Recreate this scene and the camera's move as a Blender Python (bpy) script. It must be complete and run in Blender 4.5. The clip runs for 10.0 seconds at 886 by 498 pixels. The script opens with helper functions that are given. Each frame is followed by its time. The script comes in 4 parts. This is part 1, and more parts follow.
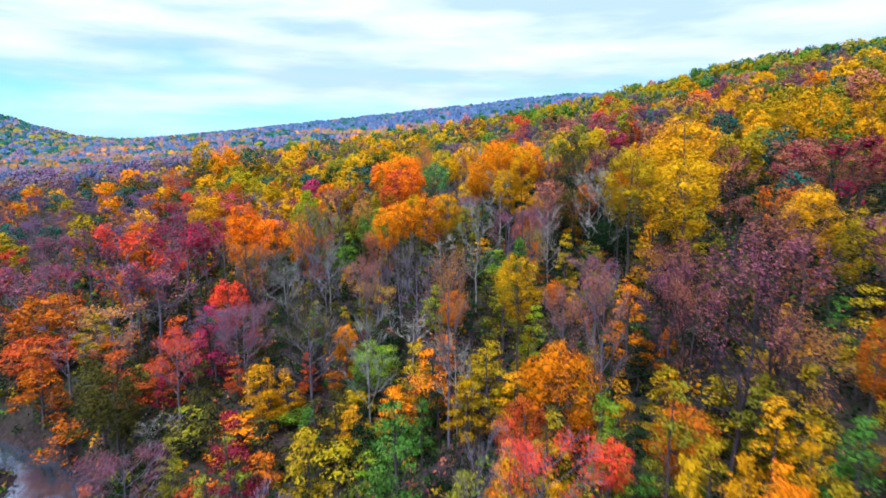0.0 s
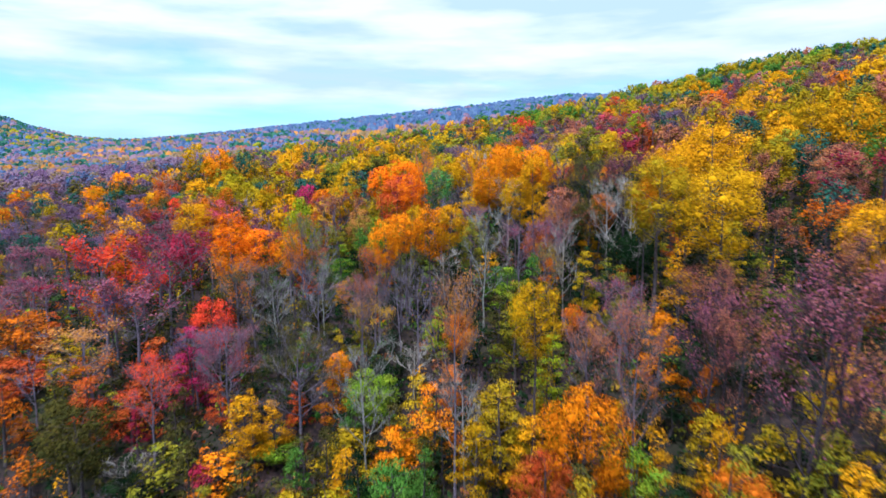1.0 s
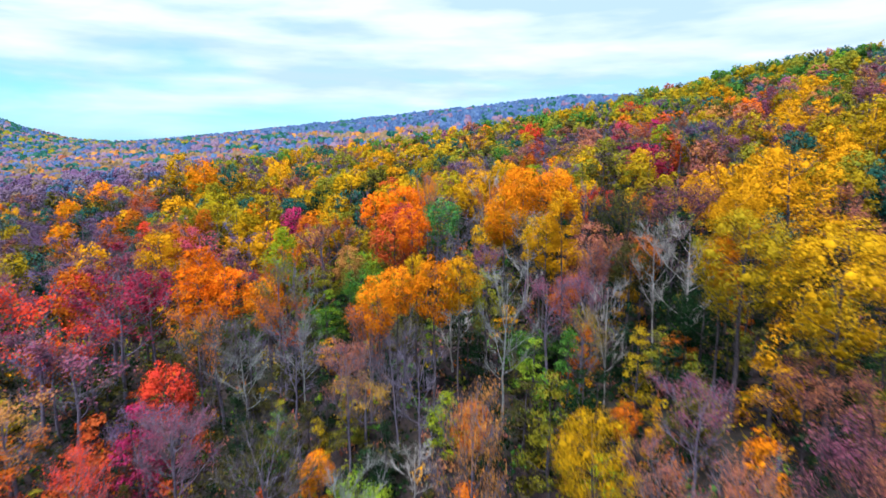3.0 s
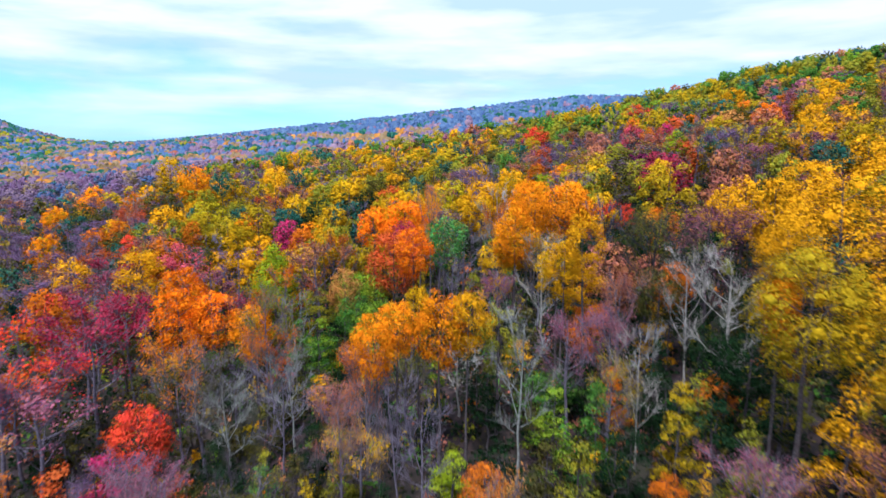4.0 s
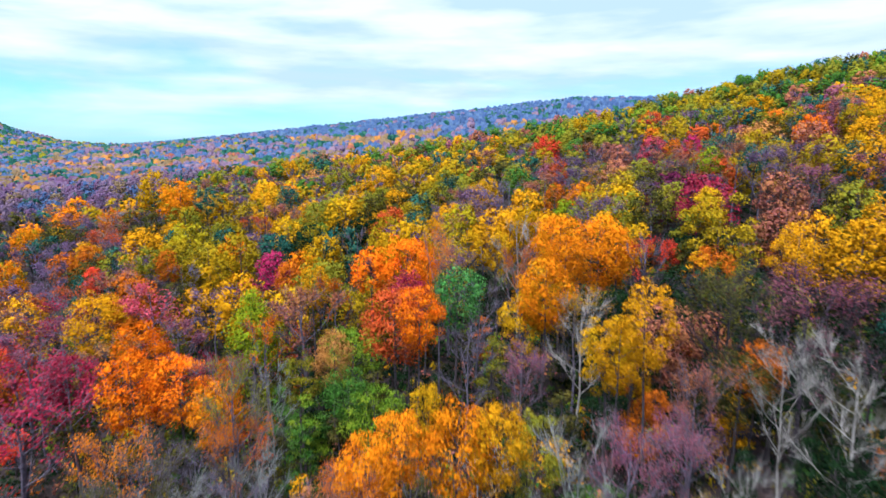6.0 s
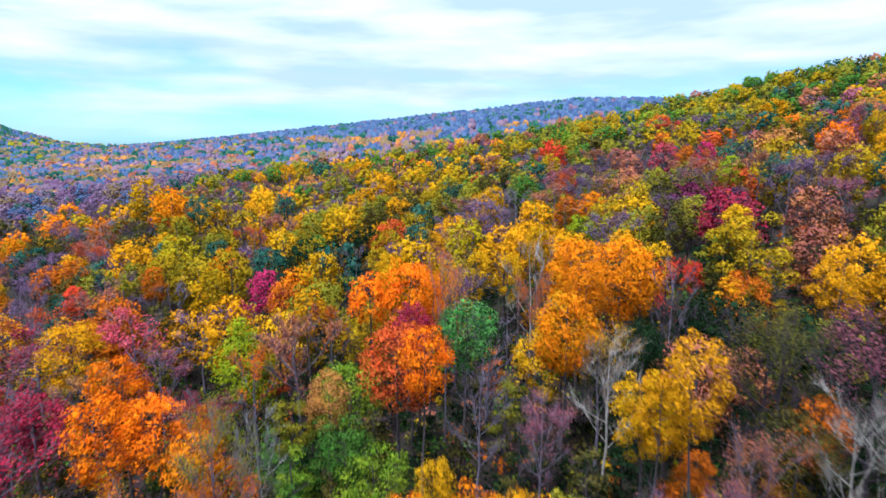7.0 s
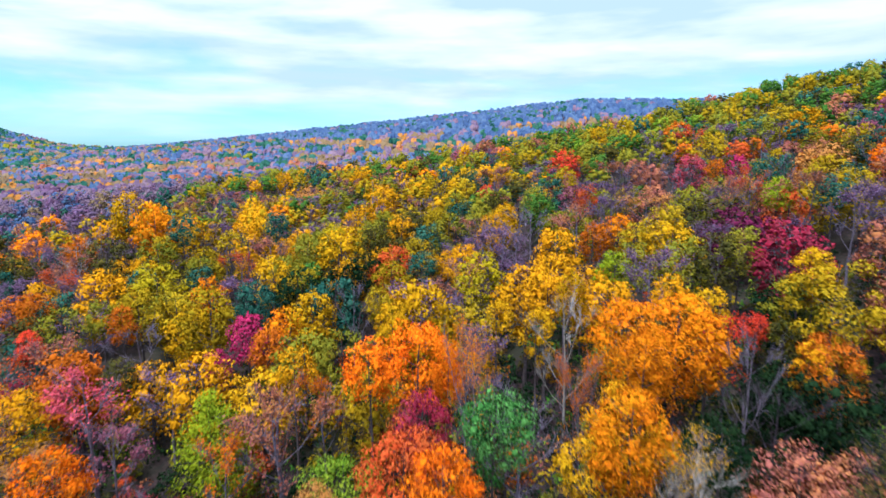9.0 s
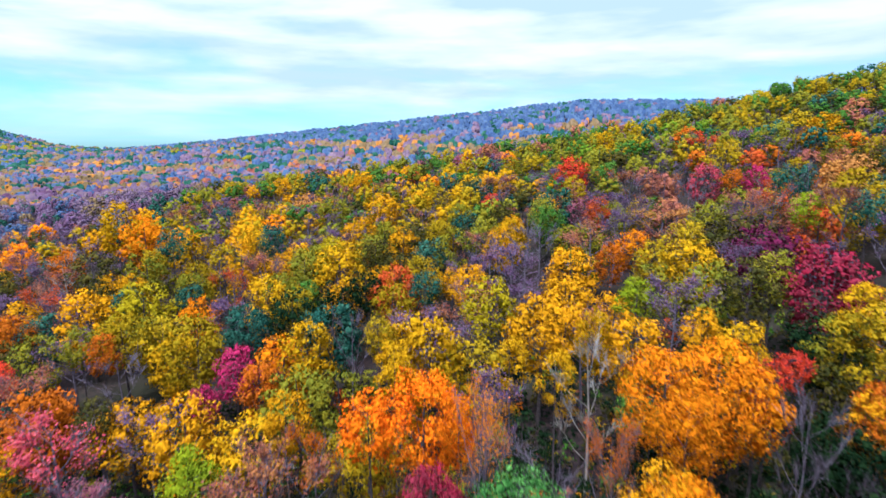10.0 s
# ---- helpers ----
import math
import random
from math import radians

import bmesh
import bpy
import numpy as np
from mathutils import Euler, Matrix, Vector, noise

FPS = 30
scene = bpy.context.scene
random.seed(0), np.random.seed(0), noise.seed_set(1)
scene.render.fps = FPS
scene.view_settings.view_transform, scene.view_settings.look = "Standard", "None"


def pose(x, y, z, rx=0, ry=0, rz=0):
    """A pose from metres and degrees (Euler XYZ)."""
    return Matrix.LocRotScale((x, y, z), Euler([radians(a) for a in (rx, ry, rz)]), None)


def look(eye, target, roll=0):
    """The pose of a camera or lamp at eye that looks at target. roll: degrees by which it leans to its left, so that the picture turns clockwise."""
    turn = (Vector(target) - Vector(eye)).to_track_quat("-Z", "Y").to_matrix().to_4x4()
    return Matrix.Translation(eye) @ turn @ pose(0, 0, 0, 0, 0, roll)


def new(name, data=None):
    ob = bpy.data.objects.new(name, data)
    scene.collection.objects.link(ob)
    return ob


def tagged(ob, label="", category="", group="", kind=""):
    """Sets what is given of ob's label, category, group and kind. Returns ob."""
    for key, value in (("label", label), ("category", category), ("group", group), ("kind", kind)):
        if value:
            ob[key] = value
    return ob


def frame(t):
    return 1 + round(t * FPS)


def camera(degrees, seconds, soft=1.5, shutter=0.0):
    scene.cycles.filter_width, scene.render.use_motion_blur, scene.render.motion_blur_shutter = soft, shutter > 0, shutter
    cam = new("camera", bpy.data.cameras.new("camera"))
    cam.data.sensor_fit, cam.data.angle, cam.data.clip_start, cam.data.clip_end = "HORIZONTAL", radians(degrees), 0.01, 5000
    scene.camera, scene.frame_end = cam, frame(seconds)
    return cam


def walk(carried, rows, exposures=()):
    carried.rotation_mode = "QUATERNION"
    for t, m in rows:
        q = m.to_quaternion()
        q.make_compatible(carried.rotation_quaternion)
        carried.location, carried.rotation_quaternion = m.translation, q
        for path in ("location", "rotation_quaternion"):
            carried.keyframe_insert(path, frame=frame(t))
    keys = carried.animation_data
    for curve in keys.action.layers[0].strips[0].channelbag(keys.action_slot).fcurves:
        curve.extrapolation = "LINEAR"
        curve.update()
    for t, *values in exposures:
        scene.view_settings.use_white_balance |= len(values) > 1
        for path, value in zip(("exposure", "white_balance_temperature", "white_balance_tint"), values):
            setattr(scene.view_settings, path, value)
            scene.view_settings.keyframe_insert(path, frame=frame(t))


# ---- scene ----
# ---- camera ----
cam = camera(75.9, 10.0, 1.6, 1.0)
METRES, EYE, TILT, LEAN, TURN = 90.0, 50.0, -10.0, 0.0, 0.0
ROWS = [
    (0.0, 0.0, 0.0, 0.0, 0.0, 0.0, 0.0),
    (0.5, -0.0034, 0.0502, 0.0138, 0.01, 0.02, -0.0),
    (1.0, -0.0066, 0.1008, 0.0281, -0.0, 0.02, 0.0),
    (1.5, -0.0087, 0.1518, 0.0464, 0.02, -0.01, 0.01),
    (2.0, -0.0108, 0.2038, 0.0687, 0.03, -0.01, 0.02),
    (2.5, -0.0135, 0.2548, 0.0918, 0.04, -0.01, 0.01),
    (4.0, -0.0235, 0.3998, 0.1533, 0.09, -0.02, -0.01),
    (4.5, -0.0275, 0.4468, 0.1729, 0.1, -0.02, -0.03),
    (5.0, -0.0317, 0.4938, 0.1928, 0.11, -0.03, -0.03),
    (5.5, -0.0358, 0.5392, 0.2124, 0.13, -0.02, -0.04),
    (7.0, -0.0495, 0.667, 0.2717, 0.18, -0.04, -0.06),
    (7.5, -0.0547, 0.7081, 0.2878, 0.19, -0.04, -0.07),
    (8.0, -0.0592, 0.7466, 0.305, 0.21, -0.06, -0.08),
    (8.5, -0.0643, 0.7893, 0.3247, 0.22, -0.07, -0.09),
    (9.0, -0.0696, 0.8323, 0.3452, 0.24, -0.06, -0.08),
    (9.5, -0.0748, 0.8744, 0.3659, 0.26, -0.08, -0.09),
    (10.0, -0.0795, 0.9161, 0.3884, 0.29, -0.08, -0.08),
]
walk(cam, [(t, pose(0, 0, EYE, TILT, LEAN, TURN) @ pose(METRES * x, METRES * y, METRES * z, 90 + pitch, roll, yaw)) for t, x, y, z, yaw, pitch, roll in ROWS], [(0.0, 0.72, 5720, 20)])


# ---- sky and sun ----
def link(tree, a, out, b, inp):
    tree.links.new(a.outputs[out], b.inputs[inp])


def make_sky():
    """Broken high cloud over a pale sky, the same all round."""
    world = bpy.data.worlds.new("overcast_sky")
    scene.world = world
    world.use_nodes = True
    nt = world.node_tree
    nt.nodes.clear()
    n = nt.nodes.new
    sky = n("ShaderNodeTexSky")
    sky.sky_type, sky.sun_disc = "NISHITA", False
    sky.sun_elevation, sky.sun_rotation = radians(68), radians(214)
    sky.air_density, sky.dust_density = 1.0, 0.6
    co = n("ShaderNodeTexCoord")
    mp = n("ShaderNodeMapping")
    mp.inputs["Scale"].default_value = (1.5, 1.5, 9.0)
    mp.inputs["Location"].default_value = (0.3, 0.1, 0.35)
    link(nt, co, "Generated", mp, "Vector")
    noise_a = n("ShaderNodeTexNoise")
    noise_a.inputs["Scale"].default_value = 1.5
    noise_a.inputs["Detail"].default_value = 6
    noise_a.inputs["Roughness"].default_value = 0.52
    noise_a.inputs["Distortion"].default_value = 0.5
    link(nt, mp, "Vector", noise_a, "Vector")
    cover = n("ShaderNodeValToRGB")
    cover.color_ramp.elements[0].position, cover.color_ramp.elements[1].position = 0.46, 0.78
    axes = n("ShaderNodeSeparateXYZ")
    link(nt, co, "Generated", axes, "Vector")
    rise = n("ShaderNodeMath")
    rise.operation = "MULTIPLY_ADD"
    rise.inputs[1].default_value = 1.9
    link(nt, axes, "Z", rise, 0)
    side = n("ShaderNodeMath")
    side.operation = "MULTIPLY_ADD"
    side.inputs[1].default_value = 0.12
    link(nt, axes, "X", side, 0)
    link(nt, noise_a, "Fac", side, 2)
    link(nt, side, "Value", rise, 2)
    link(nt, rise, "Value", cover, "Fac")
    noise_b = n("ShaderNodeTexNoise")
    noise_b.inputs["Scale"].default_value = 2.4
    noise_b.inputs["Detail"].default_value = 7
    link(nt, mp, "Vector", noise_b, "Vector")
    cloud = n("ShaderNodeValToRGB")
    cloud.color_ramp.elements[0].position, cloud.color_ramp.elements[0].color = 0.38, (0.44, 0.60, 0.70, 1)
    cloud.color_ramp.elements[1].position, cloud.color_ramp.elements[1].color = 0.60, (0.71, 0.79, 0.96, 1)
    link(nt, noise_b, "Fac", cloud, "Fac")
    blue = n("ShaderNodeMix")
    blue.data_type, blue.blend_type = "RGBA", "MULTIPLY"
    blue.inputs["Factor"].default_value = 1
    blue.inputs["B"].default_value = (0.066, 0.125, 0.155, 1)
    link(nt, sky, "Color", blue, "A")
    mix = n("ShaderNodeMix")
    mix.data_type = "RGBA"
    link(nt, cover, "Color", mix, "Factor")
    link(nt, blue, "Result", mix, "A")
    link(nt, cloud, "Color", mix, "B")
    bg = n("ShaderNodeBackground")
    bg.inputs["Strength"].default_value = 0.88
    link(nt, mix, "Result", bg, "Color")
    out = n("ShaderNodeOutputWorld")
    link(nt, bg, "Background", out, "Surface")


make_sky()
sun = new("sun", bpy.data.lights.new("sun", "SUN"))
sun.data.energy, sun.data.angle, sun.data.color = 5.0, radians(24), (1.0, 0.98, 0.94)
sun.matrix_world = look((-20, -30, 90), (0, 0, 0))


# ---- materials ----
def principled(name, rough=0.9):
    m = bpy.data.materials.new(name)
    m.use_nodes = True
    nt = m.node_tree
    bsdf = nt.nodes["Principled BSDF"]
    bsdf.inputs["Roughness"].default_value = rough
    bsdf.inputs["Specular IOR Level"].default_value = 0.15
    return m, nt, bsdf


def mottled(name, dark, light, scale, rough=0.9, bump_size=0.0, second=None, second_scale=0.06):
    """Two tones mixed by fine noise, and a third laid on in broad patches."""
    m, nt, bsdf = principled(name, rough)
    n = nt.nodes.new
    co = n("ShaderNodeTexCoord")
    fine = n("ShaderNodeTexNoise")
    fine.inputs["Scale"].default_value, fine.inputs["Detail"].default_value = scale, 7
    link(nt, co, "Object", fine, "Vector")
    ramp = n("ShaderNodeValToRGB")
    ramp.color_ramp.elements[0].position, ramp.color_ramp.elements[0].color = 0.35, (*dark, 1)
    ramp.color_ramp.elements[1].position, ramp.color_ramp.elements[1].color = 0.65, (*light, 1)
    link(nt, fine, "Fac", ramp, "Fac")
    last = (ramp, "Color")
    if second:
        broad = n("ShaderNodeTexNoise")
        broad.inputs["Scale"].default_value, broad.inputs["Detail"].default_value = second_scale, 4
        link(nt, co, "Object", broad, "Vector")
        edge = n("ShaderNodeValToRGB")
        edge.color_ramp.elements[0].position, edge.color_ramp.elements[1].position = 0.45, 0.62
        link(nt, broad, "Fac", edge, "Fac")
        mix = n("ShaderNodeMix")
        mix.data_type = "RGBA"
        link(nt, edge, "Color", mix, "Factor")
        link(nt, ramp, "Color", mix, "A")
        mix.inputs["B"].default_value = (*second, 1)
        last = (mix, "Result")
    link(nt, last[0], last[1], bsdf, "Base Color")
    if bump_size:
        bm = n("ShaderNodeBump")
        bm.inputs["Strength"].default_value, bm.inputs["Distance"].default_value = 0.6, bump_size
        link(nt, fine, "Fac", bm, "Height")
        link(nt, bm, "Normal", bsdf, "Normal")
    return m


def leaf_material(name, main, other):
    """Thin leaves that let some light through: each leaf has its own shade, each tree its own lean towards the other tone."""
    m = bpy.data.materials.new("leaves_" + name)
    m.use_nodes = True
    nt = m.node_tree
    nt.nodes.clear()
    n = nt.nodes.new
    geo, info, co = n("ShaderNodeNewGeometry"), n("ShaderNodeObjectInfo"), n("ShaderNodeTexCoord")
    patch = n("ShaderNodeTexNoise")
    patch.inputs["Scale"].default_value, patch.inputs["Detail"].default_value = 0.33, 3
    off = n("ShaderNodeVectorMath")
    off.operation = "MULTIPLY_ADD"
    off.inputs[1].default_value = (1, 1, 1)
    link(nt, co, "Object", off, 0)
    spread = n("ShaderNodeVectorMath")
    spread.operation = "SCALE"
    spread.inputs[0].default_value = (37, 53, 19)
    link(nt, info, "Random", spread, "Scale")
    link(nt, spread, "Vector", off, 2)
    link(nt, off, "Vector", patch, "Vector")
    add = n("ShaderNodeMath")
    add.operation = "MULTIPLY_ADD"
    add.inputs[1].default_value = 0.25
    link(nt, geo, "Random Per Island", add, 0)
    link(nt, patch, "Fac", add, 2)
    tone = n("ShaderNodeMapRange")
    tone.inputs["From Min"].default_value, tone.inputs["From Max"].default_value = 0.5, 0.78
    link(nt, add, "Value", tone, "Value")
    mix = n("ShaderNodeMix")
    mix.data_type = "RGBA"
    mix.inputs["A"].default_value, mix.inputs["B"].default_value = (*main, 1), (*other, 1)
    link(nt, tone, "Result", mix, "Factor")
    val = n("ShaderNodeMapRange")
    val.inputs["To Min"].default_value, val.inputs["To Max"].default_value = 0.75, 1.15
    link(nt, info, "Random", val, "Value")
    val2 = n("ShaderNodeMapRange")
    val2.inputs["To Min"].default_value, val2.inputs["To Max"].default_value = 0.72, 1.12
    link(nt, geo, "Random Per Island", val2, "Value")
    grain = n("ShaderNodeTexNoise")
    grain.inputs["Scale"].default_value, grain.inputs["Detail"].default_value = 5.0, 3
    link(nt, off, "Vector", grain, "Vector")
    fleck = n("ShaderNodeMapRange")
    fleck.inputs["From Min"].default_value, fleck.inputs["From Max"].default_value = 0.36, 0.62
    fleck.inputs["To Min"].default_value, fleck.inputs["To Max"].default_value = 0.78, 1.1
    link(nt, grain, "Fac", fleck, "Value")
    both = n("ShaderNodeMath")
    both.operation = "MULTIPLY"
    link(nt, val2, "Result", both, 0)
    link(nt, fleck, "Result", both, 1)
    times = n("ShaderNodeMath")
    times.operation = "MULTIPLY"
    link(nt, val, "Result", times, 0)
    link(nt, both, "Value", times, 1)
    hsv = n("ShaderNodeHueSaturation")
    link(nt, mix, "Result", hsv, "Color")
    link(nt, times, "Value", hsv, "Value")
    dif, tra, sh, out = n("ShaderNodeBsdfDiffuse"), n("ShaderNodeBsdfTranslucent"), n("ShaderNodeMixShader"), n("ShaderNodeOutputMaterial")
    link(nt, hsv, "Color", dif, "Color")
    link(nt, hsv, "Color", tra, "Color")
    sh.inputs["Fac"].default_value = 0.11
    nt.links.new(dif.outputs[0], sh.inputs[1])
    nt.links.new(tra.outputs[0], sh.inputs[2])
    link(nt, sh, "Shader", out, "Surface")
    return m


# main tone and second tone of every leaf colour
LEAF = {
    "orange": ((0.85, 0.14, 0.002), (0.85, 0.225, 0.003)),
    "amber": ((0.80, 0.265, 0.002), (0.75, 0.19, 0.003)),
    "gold": ((0.67, 0.30, 0.002), (0.55, 0.265, 0.003)),
    "yellow": ((0.57, 0.295, 0.002), (0.46, 0.27, 0.003)),
    "lemon": ((0.48, 0.37, 0.006), (0.38, 0.31, 0.008)),
    "olivegold": ((0.40, 0.255, 0.005), (0.29, 0.215, 0.008)),
    "olive": ((0.25, 0.215, 0.012), (0.165, 0.185, 0.018)),
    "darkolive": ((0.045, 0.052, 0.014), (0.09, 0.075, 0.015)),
    "lime": ((0.30, 0.36, 0.008), (0.19, 0.28, 0.010)),
    "limegreen": ((0.105, 0.22, 0.014), (0.20, 0.27, 0.016)),
    "green": ((0.042, 0.135, 0.018), (0.08, 0.18, 0.025)),
    "jade": ((0.025, 0.12, 0.022), (0.09, 0.25, 0.055)),
    # dark green leaf taken down to near black, with deep shade put in
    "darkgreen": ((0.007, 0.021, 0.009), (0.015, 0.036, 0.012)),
    "teal": ((0.016, 0.085, 0.062), (0.04, 0.125, 0.08)),
    "rust": ((0.58, 0.14, 0.006), (0.44, 0.115, 0.010)),
    "redrust": ((0.55, 0.075, 0.016), (0.40, 0.09, 0.020)),
    "red": ((0.78, 0.075, 0.02), (0.66, 0.05, 0.03)),
    "crimson": ((0.32, 0.018, 0.045), (0.24, 0.03, 0.05)),
    "magenta": ((0.50, 0.030, 0.115), (0.38, 0.03, 0.10)),
    "pink": ((0.60, 0.065, 0.105), (0.48, 0.09, 0.10)),
    "purple": ((0.16, 0.018, 0.065), (0.10, 0.02, 0.05)),
    "plum": ((0.23, 0.065, 0.115), (0.28, 0.10, 0.11)),
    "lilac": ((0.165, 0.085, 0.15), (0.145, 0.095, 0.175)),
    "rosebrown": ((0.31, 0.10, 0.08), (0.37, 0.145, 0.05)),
    # next three: far tones, blued and dulled to carry the haze of distance
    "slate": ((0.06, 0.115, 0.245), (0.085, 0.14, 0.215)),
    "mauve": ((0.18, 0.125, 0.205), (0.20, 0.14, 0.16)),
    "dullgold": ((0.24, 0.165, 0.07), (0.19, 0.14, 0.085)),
    "apricot": ((0.50, 0.22, 0.045), (0.40, 0.18, 0.05)),
}
LEAVES = {k: leaf_material(k, *v) for k, v in LEAF.items()}
BARK = {
    "bark": mottled("bark", (0.03, 0.025, 0.025), (0.09, 0.076, 0.078), 6.0, 0.95, 0.03),
    "grey": mottled("grey_bark", (0.058, 0.05, 0.068), (0.17, 0.15, 0.185), 5.0, 0.95, 0.03),
    "dark": mottled("dark_bark", (0.02, 0.016, 0.02), (0.06, 0.05, 0.06), 5.0, 0.95, 0.03),
    "mossy": mottled("mossy_bark", (0.10, 0.105, 0.095), (0.25, 0.26, 0.23), 4.0, 0.95, 0.03),
    "pale": mottled("pale_bark", (0.15, 0.14, 0.12), (0.34, 0.325, 0.285), 1.6, 0.9, 0.02),
}
# litter far darker than its own tone: shade under the trees is painted in
SHADED_LITTER = mottled("shade_darkened_litter", (0.010, 0.009, 0.010), (0.038, 0.024, 0.022), 1.4, 0.95, 0.10, (0.02, 0.021, 0.012), 0.05)

# far ground: brush in a lifted purple that stands in for haze
HAZE_BRUSH = mottled("haze_tinted_brush", (0.06, 0.045, 0.085), (0.15, 0.115, 0.17), 0.06, 0.95, 0.0, (0.14, 0.085, 0.08), 0.012)


def water_material():
    m, nt, bsdf = principled("creek_water", 0.04)
    bsdf.inputs["Base Color"].default_value = (0.02, 0.028, 0.04, 1)
    bsdf.inputs["Specular IOR Level"].default_value = 1.0
    bsdf.inputs["IOR"].default_value = 2.6
    n = nt.nodes.new
    co, wave, bm = n("ShaderNodeTexCoord"), n("ShaderNodeTexNoise"), n("ShaderNodeBump")
    wave.inputs["Scale"].default_value, wave.inputs["Detail"].default_value = 0.45, 5
    bm.inputs["Strength"].default_value, bm.inputs["Distance"].default_value = 0.25, 0.25
    link(nt, co, "Object", wave, "Vector")
    link(nt, wave, "Fac", bm, "Height")
    link(nt, bm, "Normal", bsdf, "Normal")
    return m


# ---- the lie of the land ----
def soft_max(a, b, k):
    """The larger of two heights, with a rounded fold k metres wide."""
    return b + k * np.logaddexp(0.0, (np.asarray(a, float) - b) / k)


def bump(x, y, cx, cy, sx, sy):
    return np.exp(-((x - cx) / sx) ** 2 - ((y - cy) / sy) ** 2)


def ground_z(x, y):
    """Height of the ground: a wooded side slope that climbs to the right and ahead, a valley floor with a creek, a far ridge and a far hill."""
    x, y = np.asarray(x, float), np.asarray(y, float)
    xs = 300 - soft_max(300 - x, 0, 40)
    ys = 425 - soft_max(425 - soft_max(y, 0, 12), 0, 12)
    a, b = xs / 100, ys / 200
    lift = np.logaddexp(0, (a + 0.2) * 3) / 3
    step = 1 / (1 + np.exp(-(b - 0.42) * 9))
    slope = 19.41 + 25.16 * a + 9.66 * lift + 19.79 * b - 1.43 * lift * b + 8.18 * step - 13.95 * a * step - 0.3 * b * b - 17.5
    slope = slope + 4.5 * bump(x, y, 2, 108, 22, 34) - 5.0 * bump(x, y, -42, 105, 16, 20) - 3.5 * bump(x, y, 40, 143, 14, 18) + 4.0 * bump(x, y, 27, 85, 12, 14) - 4.0 * bump(x, y, 21, 61, 12, 10) + 5.0 * bump(x, y, 120, 190, 50, 80) - 7.0 * bump(x, y, -22, 77, 21, 14) - 4.0 * bump(x, y, 22, 98, 8, 7) - 5.0 * bump(x, y, 32, 52, 13, 11) - 4.0 * bump(x, y, 0, 73, 8, 7) + 9.0 * bump(x, y, 240, 390, 90, 110) + 5.0 * bump(x, y, -98, 268, 42, 34) - 6.0 * bump(x, y, -95, 345, 60, 24) - 4.0 * bump(x, y, 70, 238, 40, 34)
    slope = slope - 0.16 * np.maximum(0, y - 440)
    floor = 1.8 + 15.0 / (1 + np.exp(-(y - 330) / 60))
    z = soft_max(slope, floor, 2.5)
    crest = soft_max(123 + 0.115 * np.minimum(x, 250), 0, 8)
    far = 1 / (1 + np.exp(-(np.minimum(y, 2400 - y) - 900) / 95))
    z = z + (crest - z) * far
    z = z + 123 * bump(x, y, -1010, 1050, 230, 380)
    creek = x + 59 + 2.0 * np.maximum(0, y - 80) - 0.25 * np.maximum(0, 80 - y)
    z = z - (z + 1.6) * np.exp(-(creek / 8.5) ** 4) * (1 / (1 + np.exp((y - 120) / 12)))
    return z


def axis(stops):
    """Grid lines: (from, to, step) stretches, end to end."""
    out = [np.arange(a, b, s) for a, b, s in stops]
    return np.concatenate(out + [np.array([stops[-1][1]])])


def make_ground():
    gx = axis([(-2600, -900, 100), (-900, -240, 22), (-240, -92, 4), (-92, -36, 1.4), (-36, 260, 4), (260, 700, 22), (700, 2600, 100)])
    gy = axis([(-1500, -60, 80), (-60, 20, 10), (20, 60, 4), (60, 102, 1.4), (102, 300, 4), (300, 520, 8), (520, 1300, 20), (1300, 3200, 100)])
    X, Y = np.meshgrid(gx, gy)
    Z = ground_z(X, Y)
    rough = np.random.default_rng(3).normal(0, 0.18, Z.shape) * (np.abs(X) < 260) * (Y < 320) * (Y > 10)
    verts = np.stack([X, Y, Z + rough], -1).reshape(-1, 3)
    nx = len(gx)
    i, j = np.meshgrid(np.arange(nx - 1), np.arange(len(gy) - 1))
    a = (j * nx + i).ravel()
    faces = np.stack([a, a + 1, a + 1 + nx, a + nx], -1)
    me = bpy.data.meshes.new("ground")
    me.from_pydata(verts.tolist(), [], faces.tolist())
    me.polygons.foreach_set("use_smooth", np.ones(len(faces), bool))
    me.materials.append(SHADED_LITTER)
    me.materials.append(HAZE_BRUSH)
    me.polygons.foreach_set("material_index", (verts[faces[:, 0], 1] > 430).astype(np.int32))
    tagged(new("ground", me), "brown leaf-littered forest floor on a rising hillside, shade and far haze in its colours", "ground", kind="structure")


make_ground()


def make_water():
    ys = np.arange(-160, 123, 6.0)
    xc = -59 - 2.0 * np.maximum(0, ys - 80) + 0.25 * np.maximum(0, 80 - ys)
    verts = [(x, y, 0.0) for y, c in zip(ys, xc) for x in (c - 12, c - 6, c, c + 6, c + 12)]
    faces = [(r * 5 + k, r * 5 + k + 1, r * 5 + k + 6, r * 5 + k + 5) for r in range(len(ys) - 1) for k in range(4)]
    me = bpy.data.meshes.new("water")
    me.from_pydata(verts, [], faces)
    me.materials.append(water_material())
    tagged(new("water", me), "still creek water mirroring the pale sky between leafy banks", "water", kind="structure")


make_water()


